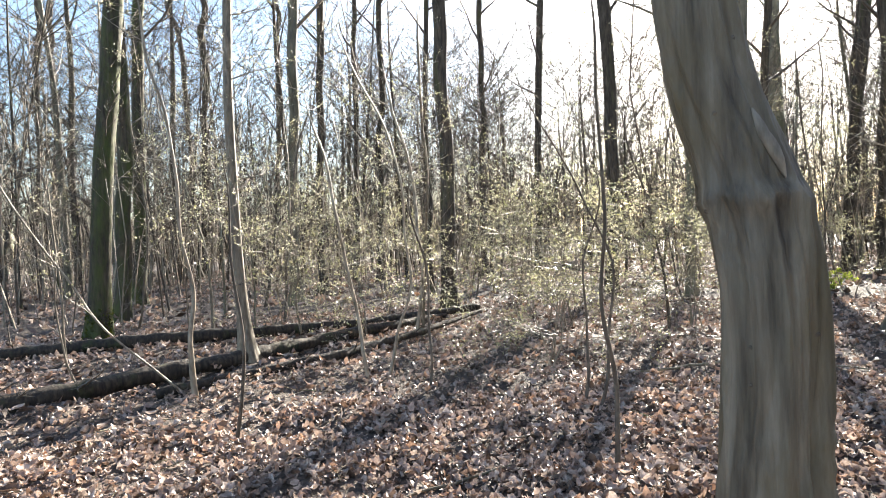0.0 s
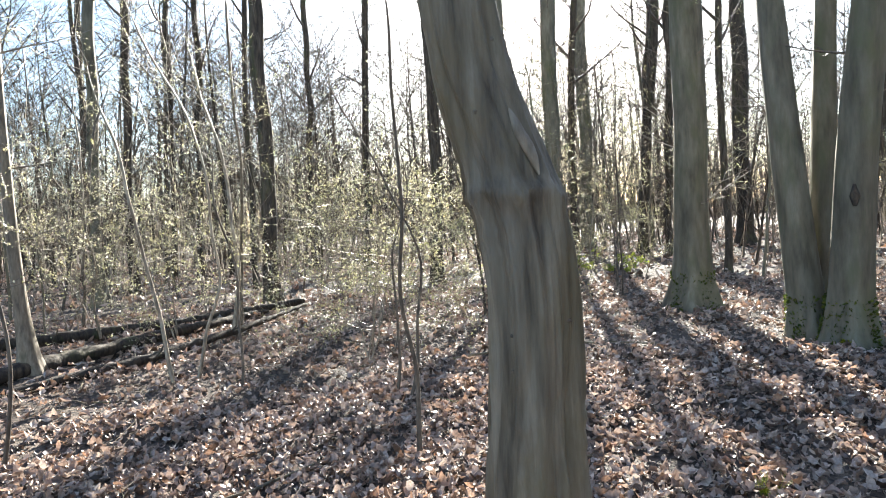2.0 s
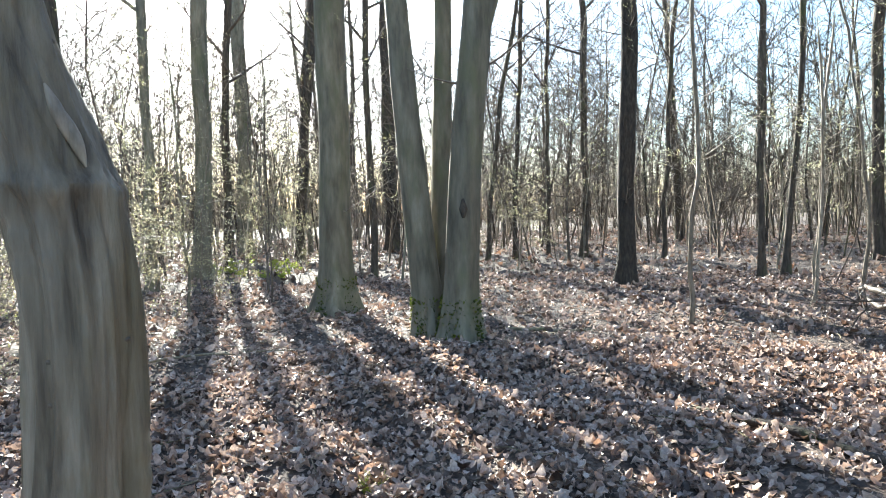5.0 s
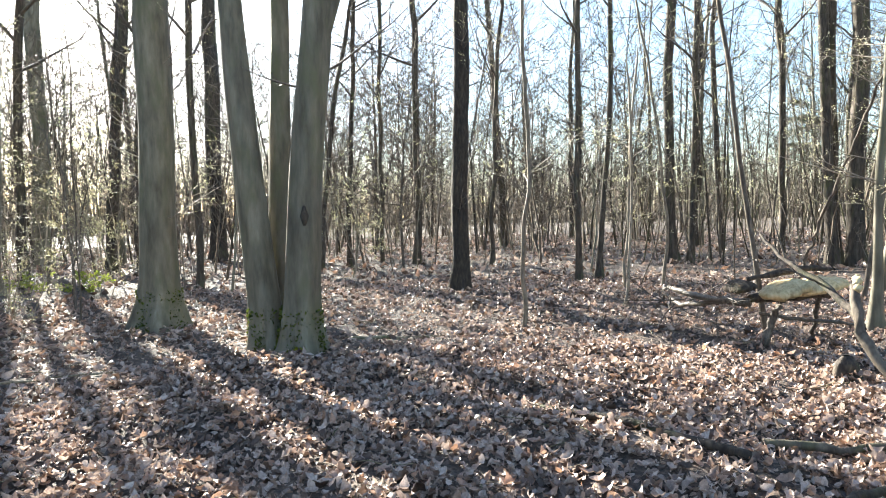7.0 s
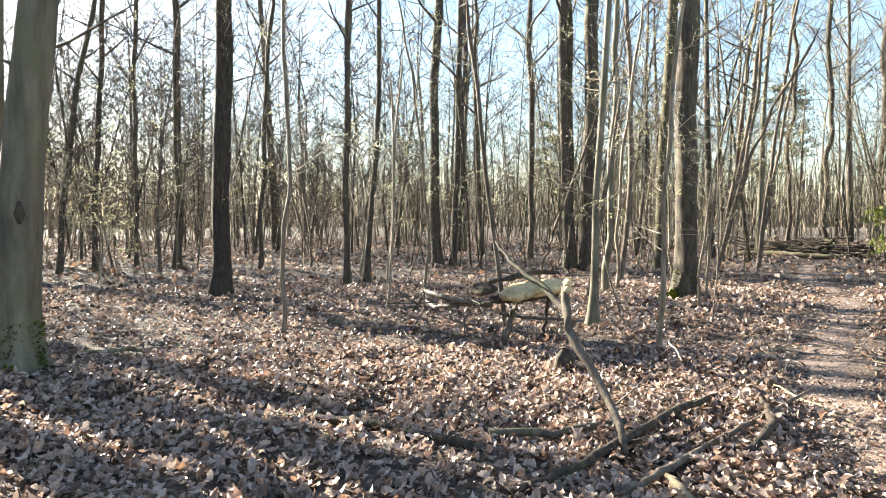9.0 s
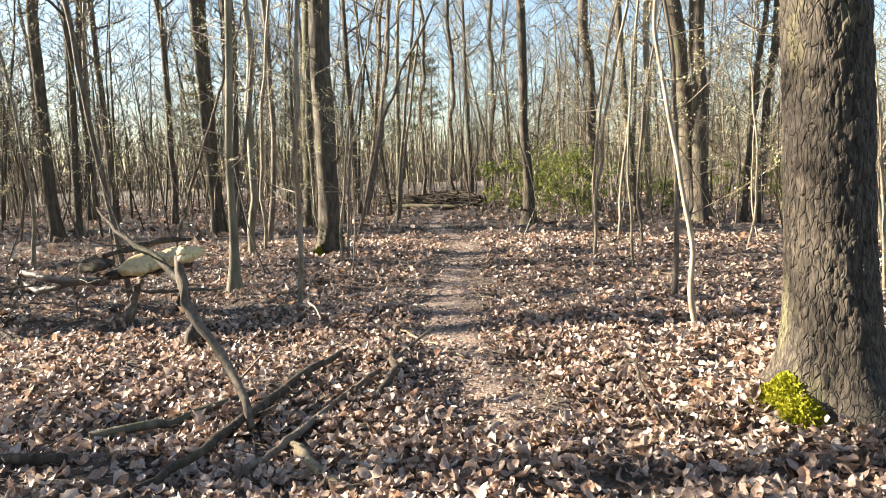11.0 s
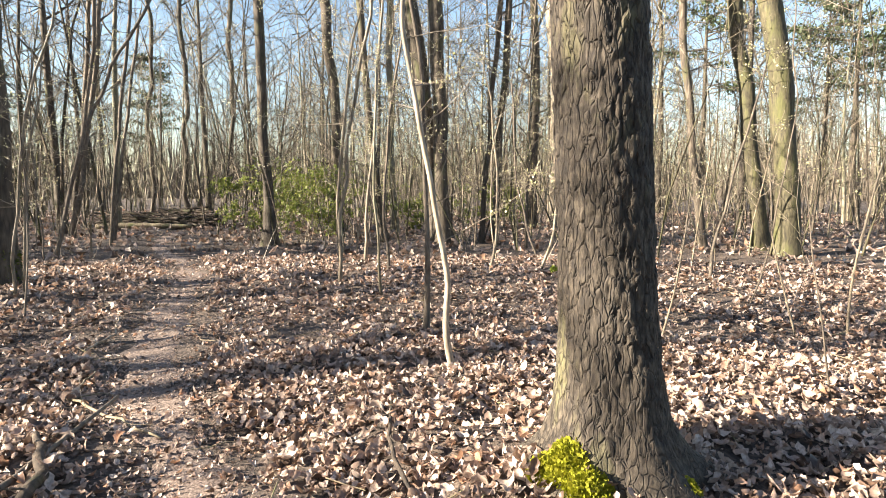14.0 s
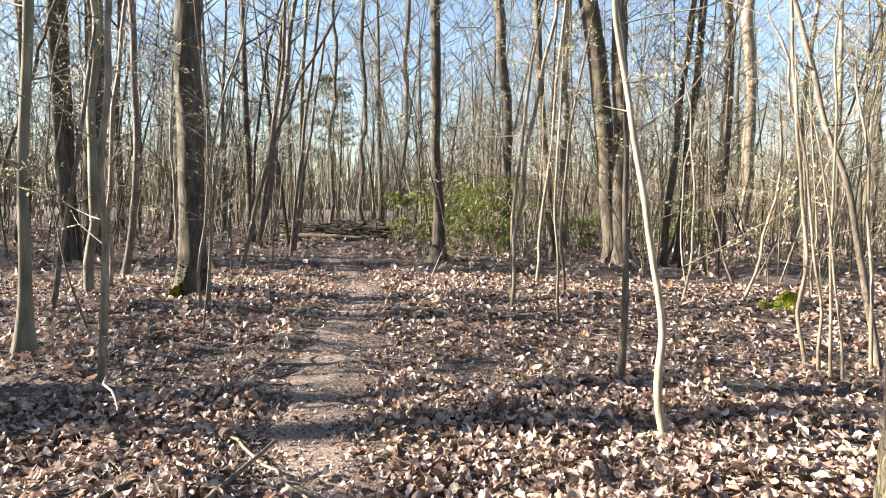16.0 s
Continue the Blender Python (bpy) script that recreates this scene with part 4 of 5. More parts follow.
fallen_log("thin stick lying in leaf litter", [(5.5, 2.3, 0.02), (6.2, 3.3, 0.03), (6.9, 3.5, 0.03)], (0.008, 0.009, 0.006), STICK_BARK, 14, 2, "stick", "stick")


def along(x, y, z0, *pts):
    return [(px - x, py - y, pz - z0) for px, py, pz in pts]


fallen_log("pale barkless log lying before the brushwood heap", [(25.3, 14.2, 0.08), (25.6, 12.6, 0.1), (25.9, 10.9, 0.08)], (0.1, 0.11, 0.08), STICK_BARK, 16, 0)
fallen_log("thin whitish dead twig lying on leaves", [(6.3, 4.2, 0.02), (6.5, 4.5, 0.16), (6.9, 4.6, 0.1)], (0.008, 0.01, 0.005), BARK["white"], 17, 4, "stick", "stick")
fallen_log("thin whitish dead twig lying on leaves", [(7.6, 4.0, 0.02), (8.1, 4.0, 0.08), (8.5, 4.2, 0.12)], (0.008, 0.01, 0.005), BARK["white"], 18, 4, "stick", "stick")
fallen_log("dark fallen stick beside the footpath", [(4.3, 2.45, 0.02), (4.9, 2.6, 0.05), (5.3, 2.9, 0.04)], (0.025, 0.03, 0.02), LOG_BARK, 19, 1, "stick", "stick")


def broken_limb():
    """A dead bough that stands tipped on its broken end."""
    x, y = 3.78, 2.95
    z0 = gz(x, y)
    ob = thing("broken_bough", x, y, z0, "grey broken bough tipped up from the dead leaves", "branch")
    part("arm", log_shape(along(x, y, z0, (4.1, 3.78, 0.98), (4.08, 3.74, 0.84), (4.04, 3.67, 0.66), (4.02, 3.58, 0.55), (4.03, 3.45, 0.42), (4.03, 3.34, 0.3), (3.9, 3.14, 0.2), (3.77, 2.95, 0.03)),
                          (0.026, 0.036, 0.036, 0.034, 0.03, 0.028, 0.026, 0.022), 12, 21), BARK["bent"], ob, "barkless pale grey arm")
    part("limb", log_shape(along(x, y, z0, (4.42, 4.95, 1.26), (4.36, 4.72, 1.15), (4.31, 4.42, 1.0), (4.3, 4.15, 0.9), (4.2, 3.9, 0.8), (4.06, 3.7, 0.7)), (0.01, 0.014, 0.02, 0.026, 0.03, 0.026), 10, 22), LOG_BARK, ob, "dark rotten side limb")
    part("splinter", log_shape(along(x, y, z0, (4.09, 3.76, 0.94), (4.14, 3.8, 1.0), (4.2, 3.84, 1.03)), (0.03, 0.026, 0.01), 8, 23), RAW_WOOD, ob, "pale broken end")
    r = random.Random(5)
    for at, d, l in (((4.3, 4.3, 0.95), (-0.9, 0.4, 0.4), 0.5), ((4.34, 4.6, 1.1), (-0.3, 0.3, 0.9), 0.5), ((3.95, 3.2, 0.22), (0.6, -0.3, 0.5), 0.35)):
        s, b = ([], []), ([], [])
        branch(s, b, Vector(along(x, y, z0, at)[0]), Vector(d), l, 0.01, 1, r, 0.1, 3)
        part("twig", s, TWIG_DARK, ob)


broken_limb()


def slab(shape):
    """Flattens a log to a split plank that tips towards the path."""
    V, F = shape
    mid = sum(v[0] for v in V) / len(V)
    return [(vx, 1.9 * vy, 0.66 + (vz - 0.66) * 0.75 + 0.22 * (vx - mid) + 0.2 * vy) for vx, vy, vz in V], F


def split_log():
    """A split log propped off the ground on its own branch stubs."""
    x, y = 6.0, 6.0
    z0 = gz(x, y)
    ob = thing("split_log", x, y, z0, "split barkless log of pale yellow wood, propped above leaves", "log")
    part("split_wood", slab(log_shape(along(x, y, z0, (5.48, 6.02, 0.6), (5.6, 6.0, 0.62), (5.8, 6.0, 0.63), (5.95, 5.98, 0.65)), (0.04, 0.1, 0.105, 0.06), 16, 31, 0.08)), RAW_WOOD, ob, "pale yellow bare wood")
    part("split_wood", slab(log_shape(along(x, y, z0, (5.86, 5.97, 0.68), (6.05, 5.96, 0.71), (6.2, 5.95, 0.69), (6.33, 5.95, 0.66), (6.4, 5.95, 0.63)), (0.05, 0.11, 0.1, 0.08, 0.04), 16, 32, 0.08)), RAW_WOOD, ob, "pale yellow bare wood")
    part("split_wood", slab(log_shape(along(x, y, z0, (5.2, 6.1, 0.66), (5.3, 6.08, 0.68), (5.4, 6.05, 0.64)), (0.05, 0.085, 0.04), 12, 33, 0.1)), LOG_BARK, ob, "dark broken wood")
    part("bark_flap", log_shape(along(x, y, z0, (5.35, 6.1, 0.74), (5.7, 6.1, 0.8), (6.1, 6.1, 0.84), (6.5, 6.1, 0.8)), (0.02, 0.035, 0.035, 0.02), 9, 34, 0.3), LOG_BARK, ob, "dark strip of loose bark")
    part("underside", log_shape(along(x, y, z0, (5.4, 6.12, 0.54), (5.9, 6.08, 0.55), (6.4, 6.06, 0.55)), (0.04, 0.07, 0.05), 10, 35, 0.2), LOG_BARK, ob)
    for n, (pts, rad) in enumerate((
            (((5.8, 6.1, 0.55), (5.7, 6.15, 0.25), (5.62, 6.2, -0.03)), (0.045, 0.04, 0.045)),
            (((6.3, 6.1, 0.55), (6.42, 6.25, 0.25), (6.5, 6.4, -0.03)), (0.03, 0.026, 0.022)),
            (((5.35, 6.1, 0.5), (5.3, 6.7, 0.48), (5.5, 7.6, 0.5), (6.1, 8.6, 0.36), (6.9, 9.6, 0.3)), (0.045, 0.04, 0.03, 0.022, 0.012)),
            (((5.3, 6.3, 0.5), (5.5, 7.4, 0.3), (5.7, 8.0, 0.38), (5.75, 8.3, 0.12)), (0.035, 0.03, 0.022, 0.012)),
            (((5.6, 6.2, 0.35), (6.1, 6.1, 0.26), (6.7, 5.9, 0.2)), (0.022, 0.02, 0.014)))):
        part("branch_stub", log_shape(along(x, y, z0, *pts), rad, 8, 41 + n), TWIG_DARK, ob)
    r = random.Random(6)
    for i in range(12):
        s, b = ([], []), ([], [])
        branch(s, b, Vector((r.uniform(-0.9, -0.4), r.uniform(0.1, 1.6), r.uniform(0.25, 0.6))), Vector((r.gauss(-0.3, 0.7), r.gauss(0.3, 1), r.gauss(0.2, 0.5))), r.uniform(0.4, 1.0), 0.012, 1, r, 0.1, 3)
        part("twig", s, TWIG_DARK, ob)


split_log()
fallen_log("thin pale dead pole leaning through the saplings", [(8.6, 8.7, 0.2), (8.54, 8.1, 1.4), (8.33, 7.14, 2.9), (8.1, 6.2, 4.3)], (0.025, 0.022, 0.018, 0.008), BARK["bent"], 15, 2, "leaning_pole", "branch")


def stump(x, y, radius, height, label, mossy, seed):
    z0 = gz(x, y)
    ob = thing("stump", x, y, z0, label, "stump")
    r = random.Random(seed)
    ph = r.uniform(0, 40)
    s = trunk_shape(lambda z: (0 * z, 0 * z), lambda z: radius * np.interp(z, [-0.1, 0, height * 0.7, height], [1.2, 1.1, 0.8, 0.25]), np.linspace(-0.08, height, 14), 20,
                    lambda a, z: radius * 0.35 * (vnoise(a / 6.2832 * 8, z * 7 + ph, 8) - 0.5), 0.3, 4, ph)
    part("stem", s, LOG_BARK, ob)
    if mossy:
        moss_pad(ob, 0, 0, radius * 1.5, height * 1.1, 1400, seed)


stump(5.19, 4.78, 0.1, 0.2, "small dark rotten stump in leaf litter", False, 2)
stump(12.9, -1.25, 0.15, 0.3, "low stump overgrown with bright yellow-green moss", True, 3)


def brush_pile():
    x, y = 27.0, 12.6
    ob = thing("brushwood_pile", x, y, gz(x, y), "heap of dark cut branches and logs in the wood", "pile")
    r = random.Random(8)
    for i in range(60):
        along = r.uniform(-2.0, 2.0)
        d = Vector((0.22 + r.gauss(0, 0.2), 1.0 + r.gauss(0, 0.25), r.gauss(0.02, 0.1)))
        z = r.uniform(0.04, 0.55 * (1 - (along / 2.4) ** 2) + 0.1)
        c = Vector((r.gauss(0, 0.45) - along * 0.12, along, z))
        half = r.uniform(0.5, 1.3)
        rad = r.uniform(0.015, 0.06)
        part("branch", log_shape([c - d * half, c + Vector((0, 0, r.gauss(0, 0.05))), c + d * half], (rad, rad, rad * 0.6), 7, 100 + i), LOG_BARK, ob)


brush_pile()


# ---- shrubs ----
def spray_shrub(x, y, height, width, stems, seed, label, bud, leaf, leaf_size):
    """A shrub of thin stems with wide flat sprays of twigs and small leaves or buds."""
    r = random.Random(seed)
    ob = thing("shrub", x, y, gz(x, y), label, "shrub", "shrubs of the wood")
    leaves = ([], [])
    for i in range(stems):
        s = ([], [])
        a = r.uniform(0, 6.2832)
        d = Vector((math.cos(a) * 0.35, math.sin(a) * 0.35, 1.0))
        p = Vector((r.gauss(0, 0.12), r.gauss(0, 0.12), -0.05))
        pts, rad = [p], [0.012]
        cur = d
        for k in range(5):
            cur = (cur + Vector((r.gauss(0, 0.16), r.gauss(0, 0.16), 0.05))).normalized()
            pts.append(pts[-1] + cur * height * r.uniform(0.7, 1.0) / 5)
            rad.append(0.012 * (1 - 0.75 * (k + 1) / 5))
        tube(s, pts, rad, 5)
        for k in range(int(7 * width)):
            f = r.uniform(1.0, 4.99)
            at = pts[int(f)].lerp(pts[int(f) + 1], f - int(f))
            az = r.uniform(0, 6.2832)
            branch(s, leaves, at, Vector((math.cos(az), math.sin(az), r.uniform(-0.1, 0.35))), width * r.uniform(0.4, 0.9), 0.005, 0, r, 0.05, 5, leaf_size, 0.9)
        part("stem", s, TWIG, ob)
    tagged(part("foliage", leaves, leaf, ob, "opening buds" if bud else "", False), kind="stuff")


for sx, sy, h, w, n, seed in ((-4.1, 6.4, 2.3, 1.5, 5, 1), (-5.2, 8.6, 2.8, 1.7, 5, 2), (-7.4, 6.6, 2.6, 1.5, 3, 10), (-6.4, 9.6, 3.4, 1.6, 4, 11), (-11.0, 8.6, 3.2, 1.6, 3, 12), (2.9, 16.5, 3.0, 1.4, 3, 13), (-3.6, 9.3, 2.6, 1.6, 4, 3), (-6.6, 11.6, 3.0, 1.7, 3, 4), (-3.3, 12.5, 2.6, 1.5, 3, 5),
                              (-9.6, 6.5, 3.0, 1.6, 3, 6), (-8.9, 8.3, 3.2, 1.5, 3, 7), (-5.6, 15.0, 2.6, 1.5, 3, 8), (-2.6, 15.5, 2.2, 1.2, 2, 9)):
    spray_shrub(sx, sy, h, w, n, seed, "loose young hornbeam with flat sprays of budding twigs", True, BUD, 0.022)
for sx, sy, h, w, n, seed in ((19.0, 6.4, 2.0, 1.1, 4, 21), (20.4, 5.2, 2.6, 1.2, 5, 22), (22.3, 4.6, 2.2, 1.1, 4, 23), (24.3, 6.2, 2.6, 1.3, 4, 24), (26.8, 0.0, 2.2, 1.1, 4, 25), (29.0, -1.2, 2.0, 1.1, 4, 26), (26.0, 7.8, 2.6, 1.1, 4, 27), (23.4, 2.2, 1.6, 0.9, 3, 28), (32.0, 3.5, 2.2, 1.1, 3, 29), (31.0, 8.5, 2.4, 1.1, 3, 30), (34.0, -5.0, 2.0, 1.1, 3, 40)):
    spray_shrub(sx, sy, h, w, n, seed, "green-leaved evergreen bush beside the woodland path", False, GREEN, 0.062)
for sx, sy, h, w, n, seed in ((-4.6, 17.4, 0.5, 0.5, 4, 31), (-3.2, 16.4, 0.4, 0.5, 3, 32), (12.5, -0.95, 0.28, 0.25, 2, 33)):
    spray_shrub(sx, sy, h, w, n, seed, "low bush with fresh yellow-green spring leaves", False, YELLOW_GREEN, 0.05)


def grass_tuft(x, y, seed):
    r = random.Random(seed)
    s = ([], [])
    for i in range(90):
        a, q = r.uniform(0, 6.2832), 0.05 * math.sqrt(r.random())
        p = Vector((q * math.cos(a), q * math.sin(a), -0.01))
        d = Vector((math.cos(a) * r.uniform(0.1, 0.7), math.sin(a) * r.uniform(0.1, 0.7), 1)).normalized()
        h = r.uniform(0.05, 0.13)
        tube(s, [p, p + d * h * 0.6, p + d * h + Vector((d.x, d.y, -0.2)) * h * 0.3], [0.002, 0.0016, 0.0003], 3)
    ob = mesh_object("grass_tuft", s[0], s[1], YELLOW_GREEN)
    ob.location = (x, y, gz(x, y))
    tagged(ob, "small tuft of fresh yellow-green grass in dead leaves", "grass")


grass_tuft(0.11, 3.81, 1)


# ---- slender saplings strewn between the trees ----
rnd = random.Random(41)
placed = []
while len(placed) < 75:
    az, d = radians(rnd.uniform(-22, 172)), rnd.uniform(8.5, 21)
    x, y = 1.2 + d * math.cos(az), 0.6 + d * math.sin(az)
    if float(path_distance(np.array(x), np.array(y))) < 1.3 or any(math.hypot(x - a, y - b) < 0.8 for a, b in placed) or (75 < math.degrees(az) < 103 and d < 13):
        continue
    placed.append((x, y))
    r = rnd.uniform(0.012, 0.034)
    zt = rnd.uniform(2.4, 4.6)
    tree(rnd.choice(("pale", "bent", "bent", "smooth")), x, y, r, r * 0.6, zt, (rnd.gauss(0, 0.08), rnd.gauss(0, 0.08)), (rnd.gauss(0, 0.12), rnd.gauss(0, 0.12)), zt * 0.5)


# ---- trees further off ----
def template_tree(seed, r, tall, material, twig, first):
    rnd = random.Random(seed)
    ob = thing("tree", 0, 0, -200, "bare slender tree in the depth of the wood", "tree", "trees of the wood")
    ph = rnd.uniform(0, 50)
    lx, ly = rnd.gauss(0, 0.025), rnd.gauss(0, 0.025)

    def centre(z):
        return lx * z + 0.3 * (vnoise(z * 0.22 + ph, ph) - vnoise(ph, ph)), ly * z + 0.3 * (vnoise(z * 0.22 + ph, ph + 20) - vnoise(ph, ph + 20))

    def radius(z):
        return r * np.clip(1 - z / tall, 0.05, 1) ** 0.7 + 0.3 * r * np.exp(-np.clip(z, 0, None) / 0.4)

    part("trunk", trunk_shape(centre, radius, np.linspace(-0.3, tall, 18), 9, lambda a, z: 0.05 * r * np.sin(3 * a + z)), material, ob)
    s, b = ([], []), ([], [])
    for i in range(9):
        z = first + (tall - first) * (i + rnd.random()) / 9
        az = i * 2.4 + rnd.uniform(-0.6, 0.6)
        cx, cy = centre(np.array(z))
        branch(s, b, Vector((float(cx), float(cy), z)), Vector((math.cos(az), math.sin(az), rnd.uniform(0.4, 1.3))), tall * 0.19 * rnd.uniform(0.6, 1.1), r * 0.3, 0, rnd, 0.35, 4)
    part("crown", s, twig, ob)
    return ob


TEMPLATES = [template_tree(1, 0.17, 17, BARK["dark"], TWIG_DARK, 6), template_tree(2, 0.12, 14, BARK["dark"], TWIG_DARK, 4.5), template_tree(3, 0.09, 11, BARK["smooth"], TWIG, 3.5),
             template_tree(4, 0.2, 19, BARK["oakgrey"], TWIG_DARK, 7), template_tree(5, 0.07, 9, BARK["pale"], TWIG, 2.5), template_tree(6, 0.13, 15, BARK["smooth"], TWIG, 5),
             template_tree(7, 0.1, 12, BARK["oakgrey"], TWIG, 4)]


def clear_of_path(x, y, gap):
    return float(path_distance(np.array(x), np.array(y))) > gap


# added tree, hidden behind the three-stemmed one, put there to shade the near oak
tree("oakgrey", -0.75, 26.3, 0.29, 0.27, 8.0, (0.0, 0.0), (0.02, 0.0), 4.0)
rnd = random.Random(77)
spots = []
while len(spots) < 150:
    az, d = rnd.uniform(0, 2 * math.pi), 23 + 34 * rnd.random() ** 0.9
    x, y = 2 + d * math.cos(az), 3 + d * math.sin(az)
    if 88 < math.degrees(az) < 118 and rnd.random() < 0.5:
        continue
    behind = 195 < math.degrees(az) < 330
    if (behind and rnd.random() < 0.75) or not clear_of_path(x, y, 1.6) or any((x - a) ** 2 + (y - b) ** 2 < 3.0 for a, b in spots):
        continue
    spots.append((x, y))
for i, (x, y) in enumerate(spots):
    k = rnd.uniform(0.8, 1.15)
    copy_thing(TEMPLATES[i % 7], Matrix.Translation((x, y, gz(x, y))) @ Matrix.Rotation(rnd.uniform(0, 6.28), 4, "Z") @ Matrix.Scale(k, 4))
for ob in TEMPLATES:
    for child in list(ob.children_recursive):
        bpy.data.objects.remove(child)
    bpy.data.objects.remove(ob)


def thicket(name, label, count, near, far, arc, tall, r0, material, seed, twigs, fine, upright=0.08, thick=0.00016):
    """A stand of thin poles too many to count, each with side twigs and finer shoots on them."""
    g = np.random.default_rng(seed)
    az, d = np.radians(g.uniform(arc[0], arc[1], count)), near + (far - near) * g.random(count) ** 0.8
    x, y = 2 + d * np.cos(az), 3 + d * np.sin(az)
    ok = path_distance(x, y) > 1.4
    x, y, d, az = x[ok], y[ok], d[ok], az[ok]
    n = len(x)
    h, rad = tall * g.uniform(0.4, 1.2, n), r0 * g.uniform(0.5, 1.4, n)
    # heights are capped towards the sun so that its light reaches the ground
    h = np.where((np.abs(np.degrees(az) - 113) < 35) & (g.random(n) < 0.86), np.minimum(h, 0.36 * (d - 1)), h)
    P = [np.stack((x, y, ground_z(x, y) - 0.05), -1)]
    bend = 0.11
    cur = np.stack((g.normal(0, upright, n), g.normal(0, upright, n), np.ones(n)), -1)
    for k in range(4):
        cur = cur + g.normal(0, bend, (n, 3))
        cur[:, 2] += 0.08
        cur /= np.linalg.norm(cur, axis=1)[:, None]
        P.append(P[-1] + cur * (h / 4)[:, None])
    P = np.stack(P, 1)
    verts, faces, base = [], [], 0

    def tubes(a, b, ra, rb):
        nonlocal base
        w = b - a
        w /= np.linalg.norm(w, axis=1)[:, None] + 1e-9
        u = np.cross(w, g.normal(0, 1, w.shape))
        u /= np.linalg.norm(u, axis=1)[:, None] + 1e-9
        v = np.cross(w, u)
        ring = [u * c + v * s for c, s in ((1, 0), (-0.5, 0.866), (-0.5, -0.866))]
        V = np.stack([a + q * ra[:, None] for q in ring] + [b + q * rb[:, None] for q in ring], 1)
        idx = base + np.arange(len(a))[:, None, None] * 6
        F = np.array([(0, 1, 4), (0, 4, 3), (1, 2, 5), (1, 5, 4), (2, 0, 3), (2, 3, 5)])
        verts.append(V.reshape(-1, 3))
        faces.append((idx + F).reshape(-1, 3))
        base += len(a) * 6

    for k in range(4):
        tubes(P[:, k], P[:, k + 1], rad * (1 - 0.21 * k), rad * (1 - 0.21 * (k + 1)))
    who = np.repeat(np.arange(n), twigs)
    f = g.uniform(0.7, 3.99, len(who))
    i = f.astype(int)
    a = P[who, i] * (1 - (f - i))[:, None] + P[who, i + 1] * (f - i)[:, None]
    turn = g.uniform(0, 6.2832, len(who))
    way = np.stack((np.cos(turn), np.sin(turn), g.uniform(0.1, 1.3, len(who))), -1)
    reach = (h[who] * g.uniform(0.05, 0.17, len(who)))[:, None]
    b = a + way * reach
    bent = way + g.normal(0, 0.45, way.shape) + (0, 0, 0.35)
    c = b + bent * reach * g.uniform(0.3, 0.8, (len(who), 1))
    tubes(a, b, rad[who] * 0.34, rad[who] * 0.2)
    tubes(b, c, rad[who] * 0.2, rad[who] * 0.07)
    w2 = np.repeat(np.arange(len(who)), fine)
    f = g.uniform(0.15, 2.0, len(w2))
    second = f[:, None] > 1
    f = (f % 1.0)[:, None]
    a2 = np.where(second, b[w2] * (1 - f) + c[w2] * f, a[w2] * (1 - f) + b[w2] * f)
    long = np.linalg.norm(b - a, axis=1)[w2][:, None]
    e2 = a2 + ((b - a)[w2] * 0.45 + g.normal(0, 0.5, (len(w2), 3)) * long * 0.6) * g.uniform(0.4, 1.0, (len(w2), 1))
    s2 = g.normal(0, 1, (len(w2), 3)) * np.maximum(thick * d[who][w2], 0.002)[:, None]
    verts.append(np.stack((a2 - s2, a2 + s2, e2), 1).reshape(-1, 3))
    faces.append(base + np.arange(len(w2) * 3).reshape(-1, 3))
    raw_mesh(name, np.concatenate(verts), np.concatenate(faces), material, label, "thicket")


def raw_mesh(name, V, F, material, label, category):
    me = bpy.data.meshes.new(name)
    me.vertices.add(len(V))
    me.vertices.foreach_set("co", V.astype(np.float32).ravel())
    me.loops.add(F.size)
    me.loops.foreach_set("vertex_index", F.astype(np.int32).ravel())
    me.polygons.add(len(F))
    me.polygons.foreach_set("loop_start", np.arange(0, F.size, 3, dtype=np.int32))
    me.polygons.foreach_set("loop_total", np.full(len(F), 3, dtype=np.int32))
    me.materials.append(material)
    me.update(calc_edges=True)
    me.validate()
    return tagged(new(name, me), label, category, kind="stuff")


thicket("pole_thicket", "dense thicket of thin pale bare poles", 560, 14, 50, (-48, 55), 6.5, 0.022, BARK["pale"], 1, 7, 8, 0.14)
thicket("pole_thicket", "dense thicket of thin brown bare poles", 380, 15, 50, (-48, 58), 7.5, 0.025, BARK["mossy"], 8, 7, 8, 0.14)
# whitish bark lightens these poles in place of backlit haze
thicket("pole_thicket", "thicket of thin grey bare poles and twigs", 760, 16, 50, (55, 178), 6.5, 0.022, BARK["white"], 2, 8, 8, 0.12)
thicket("young_trees", "slender bare young trees with fine twigs, deep in the wood", 330, 22, 62, (50, 178), 15, 0.06, BARK["dark"], 6, 18, 16, thick=0.0002)
thicket("young_trees", "slender bare young trees with fine twigs, deep in the wood", 190, 20, 62, (-50, 50), 15, 0.055, BARK["dark"], 7, 16, 13, thick=0.00015)
thicket("young_trees", "slim bare young trees with dense fine twigs", 130, 15, 34, (62, 178), 11, 0.04, BARK["bent"], 11, 26, 20, thick=0.0002)
thicket("young_trees", "slim bare young trees with dense fine twigs", 50, 15, 32, (-25, 62), 11, 0.036, BARK["dark"], 12, 22, 16, thick=0.00015)
thicket("young_trees", "slender bare young trees with fine twigs, deep in the wood", 130, 30, 60, (95, 178), 18, 0.06, BARK["bent"], 13, 22, 16, thick=0.0002)
thicket("brushwood", "low tangle of pale twiggy undergrowth", 900, 12, 45, (-30, 175), 2.6, 0.009, TWIG, 3, 6, 7, 0.3)
